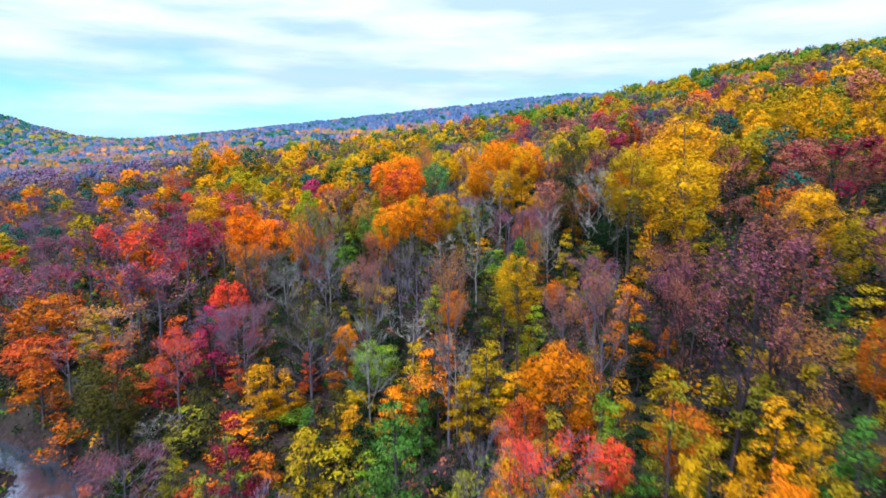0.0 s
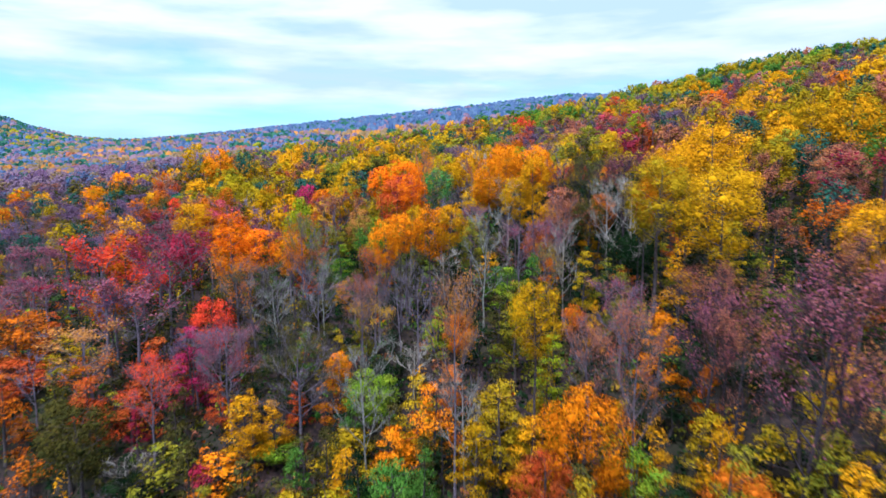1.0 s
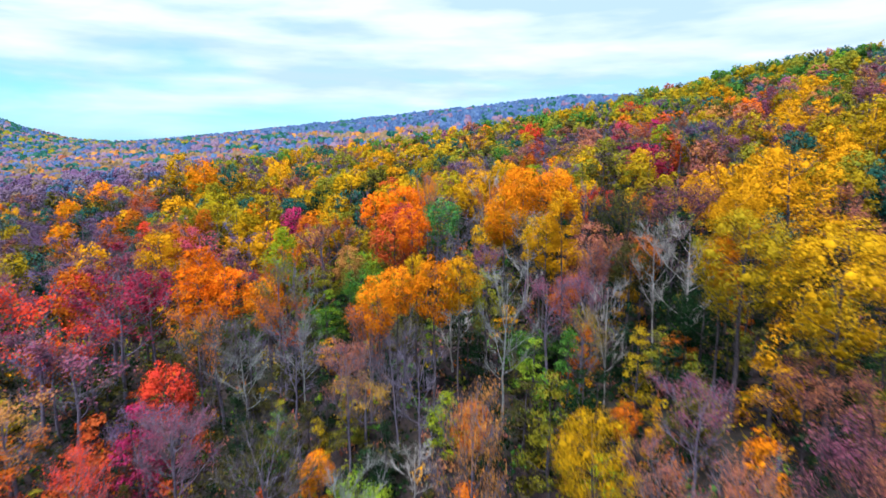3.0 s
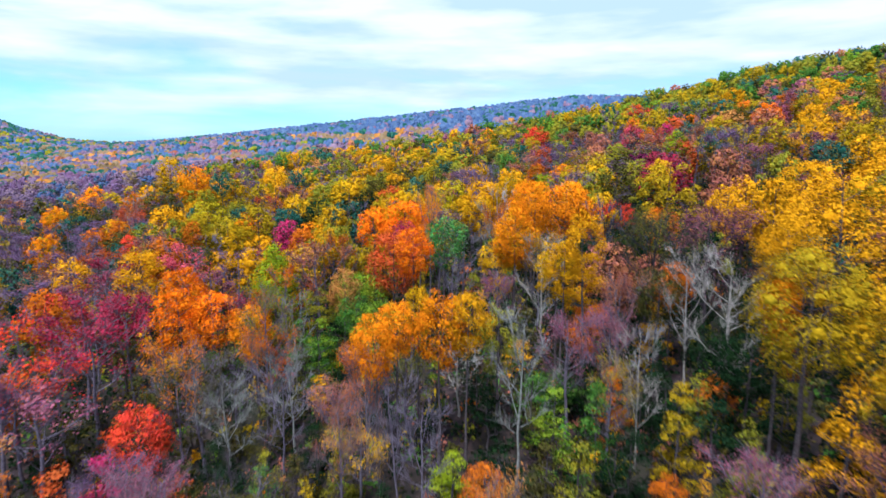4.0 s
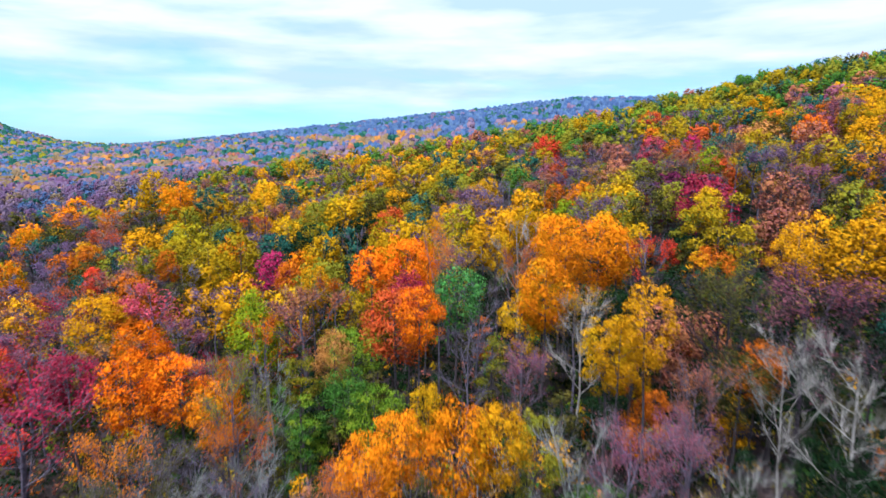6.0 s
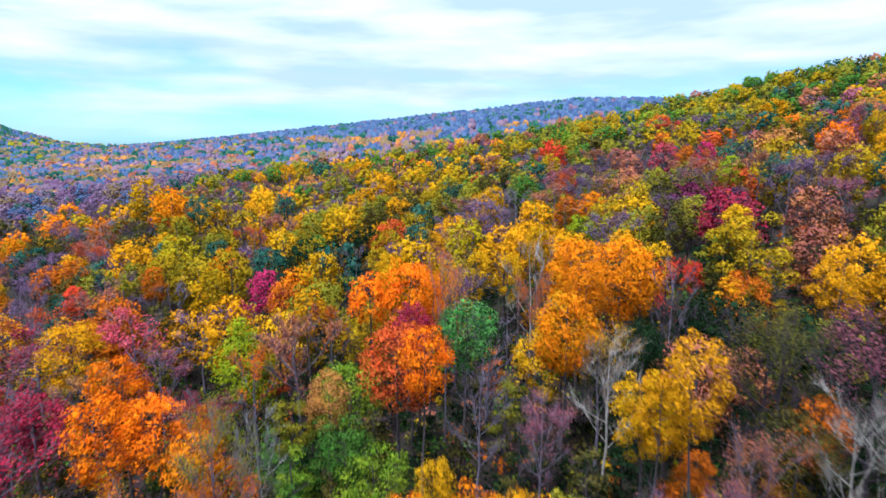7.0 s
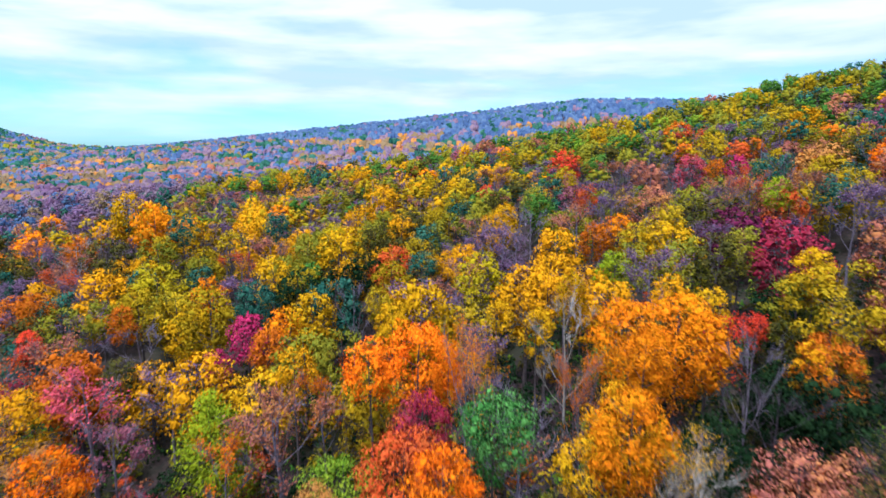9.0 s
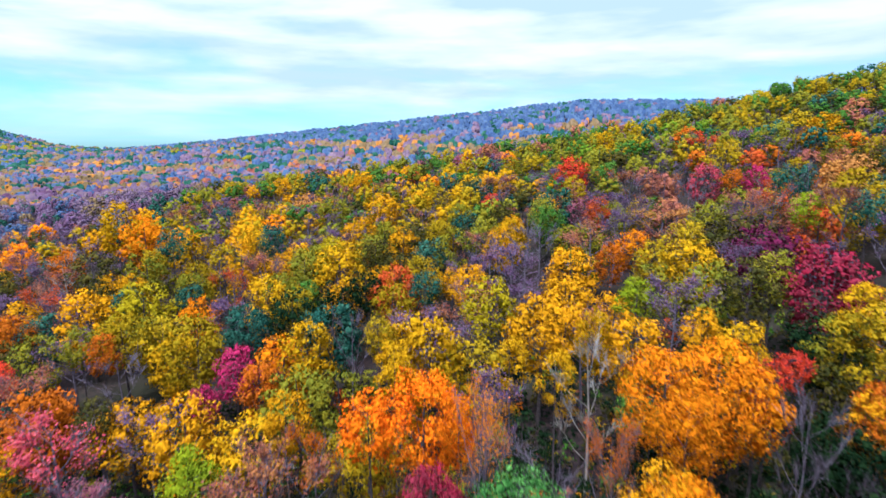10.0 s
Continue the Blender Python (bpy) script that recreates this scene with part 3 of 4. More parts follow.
plant("maple", -48.8, 91.2, 8.5, 9.5, "redrust")
plant("bare", -19.2, 91.4, 10.8, 7.5, "dark")
plant("maple", -55.3, 91.4, 10.6, 9.5, "redrust")
plant("poplar", 23.7, 91.5, 8.0, 5.3, "olive")
plant("bare", -7.0, 92.0, 15.1, 5.6, "grey")
plant("maple", 31.2, 92.1, 21.8, 6.0, "gold")
plant("maple", 0.3, 94.4, 20.2, 5.0, "gold")
plant("sparse", -11.2, 94.5, 8.5, 7.3, "yellow")
plant("maple", -9.2, 94.6, 21.5, 4.9, "amber")
plant("bare", -25.6, 95.2, 11.1, 7.4, "dark")
plant("maple", -2.6, 95.3, 20.5, 6.1, "amber")
plant("bare", 28.7, 96.2, 18.7, 9.0, "pale")
plant("maple", 27.8, 96.6, 6.0, 4.7, "rust")
plant("sparse", 11.6, 97.2, 13.9, 6.9, "plum")
plant("maple", -41.8, 97.4, 15.8, 8.4, "magenta")
plant("maple", -7.4, 97.7, 20.0, 4.6, "amber")
plant("oak", 28.8, 98.0, 11.0, 6.5, "darkgreen")
plant("poplar", 25.0, 98.3, 6.0, 6.6, "darkgreen")
plant("sparse", -58.8, 98.4, 14.8, 11.1, "apricot")
plant("sparse", 16.6, 98.5, 14.6, 5.6, "plum")
plant("poplar", 3.9, 98.6, 15.4, 5.6, "olive")
plant("sparse", -60.2, 99.2, 8.5, 11.3, "rust")
plant("maple", -47.5, 99.3, 13.2, 13.0, "redrust")
plant("sparse", -11.2, 100.5, 13.7, 5.6, "rust")
plant("maple", -5.1, 100.6, 19.1, 3.3, "yellow")
plant("oak", 10.7, 101.0, 4.8, 7.0, "green")
plant("maple", 42.8, 101.2, 25.3, 13.0, "gold")
plant("sparse", -6.6, 101.2, 12.0, 6.9, "olive")
plant("maple", -76.5, 101.7, 8.5, 13.0, "redrust")
plant("sparse", 18.5, 102.1, 17.3, 5.0, "rosebrown")
plant("bare", 27.0, 102.5, 18.5, 6.0, "pale")
plant("bare", -21.9, 102.7, 14.4, 7.6, "grey")
plant("bare", -0.2, 102.9, 8.8, 6.2, "pale")
plant("poplar", 14.9, 103.6, 23.8, 5.4, "gold")
plant("maple", -40.7, 104.5, 17.2, 7.5, "red")
plant("poplar", 12.2, 104.7, 19.7, 4.8, "gold")
plant("sparse", -16.1, 105.5, 8.5, 6.9, "rosebrown")
plant("maple", 14.9, 105.7, 10.6, 4.4, "rust")
plant("sparse", -55.2, 106.0, 18.7, 13.0, "plum")
plant("sparse", 30.3, 106.2, 20.7, 10.5, "plum")
plant("oak", 24.3, 106.3, 15.0, 6.0, "darkolive")
plant("bare", -30.1, 106.6, 15.2, 8.7, "mossy")
plant("poplar", 12.4, 107.2, 18.6, 5.7, "yellow")
plant("bare", -21.9, 107.7, 14.0, 6.8, "mossy")
plant("maple", 26.7, 107.8, 15.1, 4.8, "rust")
plant("poplar", 25.3, 108.7, 10.0, 5.4, "gold")
plant("sparse", -62.1, 108.7, 24.5, 12.3, "red")
plant("sparse", -83.8, 109.3, 19.0, 13.0, "plum")
plant("poplar", -69.8, 109.4, 8.5, 11.1, "olivegold")
plant("sparse", -37.9, 109.6, 20.2, 7.3, "amber")
plant("maple", -79.7, 109.7, 13.6, 13.0, "rust")
plant("maple", 17.9, 109.9, 9.0, 3.0, "rust")
plant("oak", 30.1, 110.2, 11.0, 6.5, "darkgreen")
plant("sparse", -35.4, 110.4, 18.3, 10.7, "darkolive")
plant("sparse", 26.0, 110.8, 19.5, 9.9, "darkolive")
plant("poplar", -42.9, 110.8, 17.5, 9.0, "darkolive")
plant("poplar", -53.5, 111.5, 12.6, 8.4, "darkolive")
plant("sparse", -26.0, 112.2, 15.8, 6.8, "rust")
plant("sparse", 4.4, 112.3, 12.7, 5.3, "plum")
plant("sparse", -27.4, 113.4, 21.5, 7.2, "olive")
plant("sparse", 25.9, 114.3, 19.0, 5.9, "olive")
plant("sparse", -58.4, 116.1, 16.4, 10.4, "red")
plant("maple", -6.8, 116.3, 21.4, 5.6, "orange")
plant("maple", -29.3, 116.5, 19.0, 6.4, "amber")
plant("bare", 11.8, 116.7, 16.4, 7.1, "pale")
plant("bare", -1.1, 117.0, 14.8, 6.6, "grey")
plant("sparse", -54.8, 117.8, 20.0, 13.0, "crimson")
plant("oak", -14.6, 117.8, 13.5, 5.4, "green")
plant("bare", -24.7, 120.3, 16.3, 6.6, "mossy")
plant("maple", -30.7, 120.5, 19.9, 3.7, "rust")
plant("sparse", 12.1, 120.8, 15.2, 6.6, "yellow")
plant("maple", 8.3, 121.3, 20.4, 6.7, "amber")
plant("maple", -9.9, 122.0, 20.8, 8.1, "redrust")
plant("poplar", 2.3, 122.7, 11.1, 5.8, "olive")
plant("poplar", -22.1, 123.3, 15.7, 5.9, "olive")
plant("maple", -17.8, 123.5, 17.2, 5.2, "apricot")
plant("maple", 8.7, 123.7, 19.0, 6.9, "gold")
plant("oak", -21.2, 124.1, 7.3, 5.8, "green")
plant("maple", -43.6, 124.1, 21.2, 8.6, "orange")
plant("poplar", 6.6, 124.6, 15.8, 7.1, "yellow")
plant("sparse", -60.2, 124.8, 18.8, 13.0, "crimson")
plant("oak", -2.2, 125.1, 19.7, 6.7, "jade")
plant("poplar", 39.2, 125.4, 14.0, 7.9, "olive")
plant("maple", 30.4, 125.8, 11.0, 6.0, "rosebrown")
plant("sparse", -53.5, 126.3, 19.0, 8.3, "crimson")
plant("maple", -38.9, 126.6, 18.6, 8.3, "orange")
plant("maple", -8.2, 127.0, 20.5, 5.2, "crimson")
plant("maple", 27.7, 127.4, 9.0, 5.1, "redrust")
plant("oak", 25.7, 127.6, 10.0, 5.7, "darkgreen")
plant("bare", 24.1, 127.8, 16.0, 8.1, "dark")
plant("oak", 31.0, 128.9, 16.0, 7.4, "darkgreen")
plant("oak", -55.1, 129.0, 12.0, 5.9, "darkolive")
plant("sparse", 6.9, 129.6, 18.9, 4.0, "rust")
plant("sparse", -4.4, 130.4, 23.5, 4.5, "amber")
plant("maple", -57.3, 130.9, 17.7, 6.7, "crimson")
plant("maple", 13.0, 131.1, 20.9, 5.6, "amber")
plant("sparse", -88.6, 131.4, 11.6, 13.0, "crimson")
plant("maple", -46.1, 132.2, 20.9, 7.5, "orange")
plant("poplar", 45.1, 132.9, 19.4, 7.3, "gold")
plant("bare", 24.1, 133.4, 19.0, 5.6, "grey")
plant("maple", -72.0, 134.1, 19.0, 8.9, "rust")
plant("maple", -6.6, 136.0, 21.4, 3.9, "orange")
plant("sparse", -30.4, 136.2, 15.9, 6.3, "rust")
plant("maple", 21.6, 136.3, 20.2, 6.2, "amber")
plant("maple", 13.8, 137.6, 22.3, 8.0, "amber")
plant("maple", -14.3, 137.8, 22.4, 5.8, "orange")
plant("sparse", -24.5, 137.8, 18.0, 10.4, "rosebrown")
plant("maple", -9.8, 139.7, 22.7, 9.0, "orange")
plant("maple", 20.3, 140.7, 21.2, 9.1, "amber")
plant("oak", 33.1, 140.9, 13.7, 7.4, "darkgreen")
plant("cone", -33.5, 141.1, 19.0, 9.8, "lime")
plant("maple", 37.5, 141.3, 16.5, 7.4, "rust")
plant("poplar", 35.6, 141.4, 15.9, 5.0, "gold")
plant("sparse", -26.1, 142.3, 17.2, 5.8, "rosebrown")
plant("sparse", -20.7, 142.6, 17.7, 6.5, "rust")
plant("maple", -59.3, 143.4, 21.7, 9.5, "gold")
plant("bare", 8.2, 144.1, 21.0, 8.0, "pale")
plant("poplar", 40.3, 145.1, 24.7, 13.0, "olivegold")
plant("oak", 14.1, 146.3, 13.0, 4.8, "green")
plant("poplar", 1.8, 146.9, 13.0, 6.2, "darkgreen")
plant("poplar", 5.1, 147.0, 19.1, 4.8, "yellow")
plant("poplar", 36.0, 147.1, 16.0, 6.1, "darkolive")
plant("maple", 40.3, 149.0, 23.6, 5.5, "yellow")
plant("poplar", 38.4, 149.7, 20.6, 8.4, "olive")
plant("sparse", -54.0, 149.8, 19.1, 11.0, "pink")
plant("poplar", -26.3, 149.9, 19.0, 6.5, "gold")
plant("maple", 9.7, 150.2, 22.2, 4.2, "yellow")
plant("maple", 14.4, 150.6, 20.6, 7.8, "gold")
plant("poplar", -13.1, 151.9, 21.9, 5.9, "yellow")
plant("poplar", 0.8, 153.2, 18.7, 5.2, "yellow")
plant("sparse", -72.3, 153.2, 17.9, 11.7, "crimson")
plant("maple", 24.2, 153.4, 19.0, 4.8, "gold")
plant("poplar", -20.3, 153.4, 19.0, 8.3, "olive")
plant("maple", -39.9, 153.8, 18.1, 10.0, "gold")
plant("maple", 36.6, 155.0, 12.6, 3.8, "red")
plant("maple", 31.2, 157.3, 15.6, 7.1, "yellow")
plant("maple", -61.0, 157.4, 20.1, 9.3, "rust")
plant("maple", -9.6, 158.0, 22.2, 10.4, "yellow")
plant("maple", 8.3, 158.6, 20.2, 6.4, "gold")
plant("oak", -54.2, 158.9, 16.7, 5.2, "darkolive")
plant("sparse", -74.9, 160.1, 18.0, 11.6, "redrust")
plant("maple", -63.0, 161.4, 17.4, 9.6, "rust")
plant("maple", -51.9, 162.0, 14.6, 10.4, "gold")
plant("maple", 6.3, 164.1, 20.4, 10.3, "gold")
plant("maple", -34.3, 164.7, 16.4, 6.4, "rust")
plant("maple", -42.4, 165.0, 14.0, 4.5, "magenta")
plant("maple", 47.5, 166.0, 19.0, 11.2, "crimson")
plant("maple", -38.5, 167.6, 18.1, 6.9, "magenta")
plant("maple", 20.8, 168.0, 18.7, 6.3, "lime")
plant("poplar", 36.9, 168.6, 19.0, 8.5, "darkolive")
plant("maple", -17.3, 168.8, 19.0, 4.8, "olivegold")
plant("maple", -28.3, 171.0, 19.0, 9.0, "yellow")
plant("maple", -76.7, 171.1, 19.0, 4.3, "red")
plant("bare", -21.6, 171.2, 19.0, 5.6, "grey")
plant("bare", -58.8, 171.6, 16.6, 9.8, "grey")
plant("maple", -47.4, 173.9, 21.4, 10.3, "olivegold")
plant("maple", 0.1, 175.2, 19.6, 8.8, "lemon")
plant("maple", -64.8, 178.0, 19.0, 5.4, "rust")
plant("poplar", -77.1, 179.3, 19.9, 8.6, "olive")
plant("oak", -69.5, 179.7, 19.8, 6.5, "olive")
plant("oak", -41.6, 183.0, 18.0, 8.1, "teal")
plant("poplar", 28.5, 183.5, 14.7, 8.5, "olive")
plant("maple", 21.6, 185.4, 19.0, 5.4, "rust")
plant("maple", -66.7, 187.7, 19.0, 9.6, "olivegold")
plant("oak", 68.5, 188.7, 18.0, 6.6, "teal")
plant("oak", -35.2, 189.0, 18.0, 9.7, "darkgreen")
plant("maple", 51.3, 189.9, 15.7, 13.0, "purple")
plant("sparse", 64.8, 189.9, 19.0, 8.8, "rosebrown")
plant("maple", 38.3, 189.9, 15.1, 11.8, "yellow")
plant("oak", -27.4, 191.9, 18.0, 9.3, "darkgreen")
plant("maple", 62.6, 193.3, 15.9, 9.0, "redrust")
plant("maple", 60.3, 193.8, 19.0, 6.0, "lime")
plant("sparse", 5.9, 193.9, 19.0, 10.6, "lilac")
plant("maple", -92.2, 194.0, 19.0, 6.3, "rust")
plant("oak", -11.7, 196.3, 16.2, 6.1, "teal")
plant("maple", -17.3, 199.1, 17.5, 9.4, "redrust")
plant("oak", -23.1, 199.9, 17.0, 7.5, "darkgreen")
plant("sparse", 21.9, 200.7, 19.0, 13.0, "rosebrown")
plant("maple", -81.2, 201.0, 20.1, 13.0, "gold")
plant("maple", -44.5, 202.1, 18.2, 10.5, "yellow")
plant("oak", 52.4, 202.3, 15.8, 13.0, "darkolive")
plant("maple", 76.4, 203.3, 19.0, 11.2, "olivegold")
plant("maple", -71.2, 203.3, 20.1, 13.0, "lemon")
plant("sparse", 55.4, 204.3, 18.5, 10.1, "rosebrown")
plant("sparse", -95.8, 208.8, 18.4, 9.8, "redrust")
plant("sparse", 62.6, 209.4, 19.0, 9.4, "redrust")
plant("maple", -5.8, 209.8, 12.0, 6.1, "gold")
plant("bare", 10.3, 211.0, 18.1, 11.7, "grey")
plant("sparse", -48.6, 215.3, 19.5, 9.9, "rosebrown")
plant("sparse", 42.1, 215.7, 15.9, 13.0, "apricot")
plant("maple", -9.6, 216.2, 10.6, 5.4, "gold")
plant("oak", -40.0, 217.5, 18.0, 9.4, "olive")
plant("maple", -32.0, 217.6, 19.0, 13.0, "yellow")
plant("poplar", -5.7, 218.6, 19.0, 8.6, "olive")
plant("maple", 85.2, 218.8, 19.0, 13.0, "apricot")
plant("bare", 77.6, 220.6, 19.0, 8.9, "grey")
plant("poplar", -56.6, 222.4, 25.5, 11.9, "gold")
plant("sparse", 36.0, 223.2, 19.0, 11.8, "lilac")
plant("maple", -35.2, 226.9, 19.0, 6.9, "lemon")
plant("oak", -82.9, 228.2, 19.1, 11.7, "olive")
plant("poplar", -18.2, 230.2, 17.9, 10.2, "gold")
plant("poplar", -64.4, 230.7, 19.0, 12.7, "olivegold")
plant("oak", -77.7, 231.0, 24.7, 7.1, "teal")
plant("maple", 31.1, 231.4, 19.0, 6.5, "redrust")
plant("bare", 54.6, 233.1, 19.0, 9.8, "grey")
plant("oak", -100.8, 234.8, 19.3, 12.3, "darkolive")
plant("oak", -53.8, 238.3, 21.1, 7.5, "teal")
plant("maple", 74.0, 238.9, 19.0, 6.8, "magenta")
plant("bare", -112.4, 239.8, 17.2, 10.6, "pale")
plant("maple", 69.3, 240.2, 19.0, 5.6, "rust")
plant("maple", -77.7, 244.6, 19.0, 13.0, "yellow")
plant("maple", -92.3, 244.8, 24.7, 13.0, "amber")
plant("maple", -30.8, 245.4, 19.0, 12.1, "gold")
plant("sparse", 54.2, 247.1, 19.0, 10.3, "rosebrown")
plant("oak", 24.7, 251.9, 18.0, 13.0, "teal")
plant("maple", 67.9, 252.0, 19.0, 10.9, "pink")
plant("sparse", 48.3, 257.9, 19.0, 13.0, "rosebrown")
plant("maple", 32.3, 262.2, 19.0, 8.5, "olivegold")
plant("maple", -109.6, 262.7, 25.6, 13.0, "yellow")
plant("maple", -142.8, 263.4, 19.0, 12.1, "amber")
plant("maple", 83.0, 274.1, 19.0, 13.0, "olivegold")
plant("sparse", 10.8, 276.7, 19.0, 13.0, "rosebrown")
plant("sparse", 25.9, 278.1, 19.0, 11.3, "lilac")
plant("maple", -28.0, 279.3, 19.0, 13.0, "gold")
plant("maple", 117.8, 279.7, 19.0, 13.0, "gold")
plant("maple", -10.8, 280.8, 19.0, 13.0, "olivegold")
plant("oak", 47.6, 281.4, 18.0, 8.7, "green")
plant("maple", 8.6, 284.3, 13.0, 6.4, "red")
plant("oak", 104.7, 286.1, 18.0, 13.0, "olive")
plant("maple", -46.6, 286.1, 19.0, 13.0, "olive")
plant("oak", 5.0, 290.1, 18.0, 9.2, "teal")
plant("sparse", 85.1, 293.2, 19.0, 13.0, "red")
plant("maple", 39.2, 299.7, 19.0, 13.0, "red")
plant("maple", 122.4, 302.9, 19.0, 13.0, "olivegold")
plant("sparse", -108.5, 303.0, 19.0, 13.0, "rosebrown")
plant("maple", -61.6, 311.4, 19.0, 13.0, "apricot")
plant("sparse", -99.1, 324.3, 19.0, 13.0, "rosebrown")
plant("maple", 19.9, 325.7, 19.0, 13.0, "olive")

plant("maple", 89.2, 202.0, 19.0, 8.0, "orange")
plant("maple", 78.7, 164.5, 19.0, 9.0, "gold")
plant("maple", 50.1, 127.2, 19.0, 8.0, "gold")
plant("maple", 51.1, 138.4, 18.0, 7.8, "gold")
plant("maple", 79.4, 123.8, 20.0, 12.0, "gold")
plant("maple", 120.4, 175.1, 19.0, 12.0, "yellow")
plant("maple", 89.2, 151.7, 19.0, 12.0, "olivegold")
plant("maple", 56.2, 129.5, 20.0, 10.0, "gold")
plant("maple", 105.9, 224.0, 19.0, 8.0, "rust")
plant("maple", 77.6, 178.8, 18.0, 9.0, "olivegold")
plant("maple", 69.4, 365.9, 18.0, 12.0, "yellow")
plant("maple", 92.0, 325.5, 18.0, 12.0, "rust")
plant("maple", -48.1, 364.7, 18.0, 12.0, "gold")
plant("maple", -93.8, 386.4, 18.0, 12.0, "gold")
# lower trees between them
plant("under", 8.7, 91.1, 10.0, 6.2, "limegreen")
plant("under", -1.2, 88.6, 9.0, 5.3, "lime")
plant("under", -20.1, 114.7, 11.0, 6.1, "green")
plant("maple", 1.8, 86.8, 8.0, 4.7, "rust")
plant("poplar", 18.7, 84.2, 12.0, 4.7, "olivegold")
plant("sparse", 13.7, 89.7, 12.0, 4.8, "olivegold")
plant("maple", 16.2, 79.9, 8.0, 2.9, "rust")
plant("poplar", 18.6, 78.9, 8.0, 2.6, "gold")
plant("sparse", -10.9, 98.2, 15.0, 5.7, "rust")
plant("sparse", -12.8, 92.2, 15.0, 5.1, "rosebrown")
plant("sparse", -60.9, 110.6, 15.0, 10.0, "lilac")
plant("poplar", -13.4, 94.3, 8.0, 5.4, "olive")
plant("bare", -32.5, 115.1, 13.0, 7.0, "grey")
plant("under", -28.0, 98.5, 9.0, 6.5, "darkgreen")
plant("under", -22.5, 96.0, 8.5, 6.0, "green")
plant("under", -17.0, 99.0, 9.0, 6.0, "darkgreen")
plant("under", -31.0, 104.0, 9.5, 6.5, "darkgreen")
plant("under", -25.5, 108.0, 9.0, 6.0, "darkolive")
plant("poplar", -22.4, 97.4, 9.0, 5.2, "olive")
plant("under", -9.1, 81.5, 9.0, 4.7, "limegreen")
plant("under", 12.2, 74.4, 10.0, 5.4, "lime")
plant("maple", -15.1, 86.0, 11.0, 3.4, "amber")
plant("poplar", -3.6, 76.5, 12.0, 7.7, "olivegold")
plant("under", -19.2, 74.9, 9.0, 5.3, "green")
plant("poplar", -12.0, 70.2, 9.0, 5.8, "gold")
plant("sparse", -41.7, 98.7, 14.0, 7.5, "lilac")
plant("poplar", -27.2, 82.5, 13.0, 4.6, "gold")
plant("under", 17.5, 57.2, 11.0, 5.7, "limegreen")
plant("poplar", 24.9, 58.3, 12.0, 5.6, "gold")
plant("poplar", 31.6, 55.5, 14.0, 11.7, "olivegold")
plant("poplar", 18.4, 39.0, 12.0, 4.9, "yellow")
plant("poplar", 26.3, 37.5, 14.0, 3.6, "gold")
plant("under", 30.1, 37.9, 13.0, 5.2, "green")
plant("sparse", 34.5, 50.8, 17.0, 8.2, "apricot")
plant("under", -38.7, 130.5, 12.0, 9.3, "green")
plant("under", -20.5, 119.1, 12.0, 6.2, "limegreen")
plant("under", -19.3, 125.9, 9.0, 6.3, "darkgreen")
plant("under", -26.0, 128.9, 9.0, 6.1, "green")
plant("maple", 23.3, 121.3, 14.0, 9.5, "rosebrown")
plant("sparse", 29.1, 147.6, 16.0, 7.3, "red")


# ---- the rest of the wood, grown at random between the trees above ----
def mixture(text):
    """'maple gold 3, ...' as kinds, colours and weights."""
    rows = [r.split() for r in text.split(",")]
    w = np.array([float(r[2]) for r in rows])
    return [(r[0], r[1]) for r in rows], np.cumsum(w / w.sum())


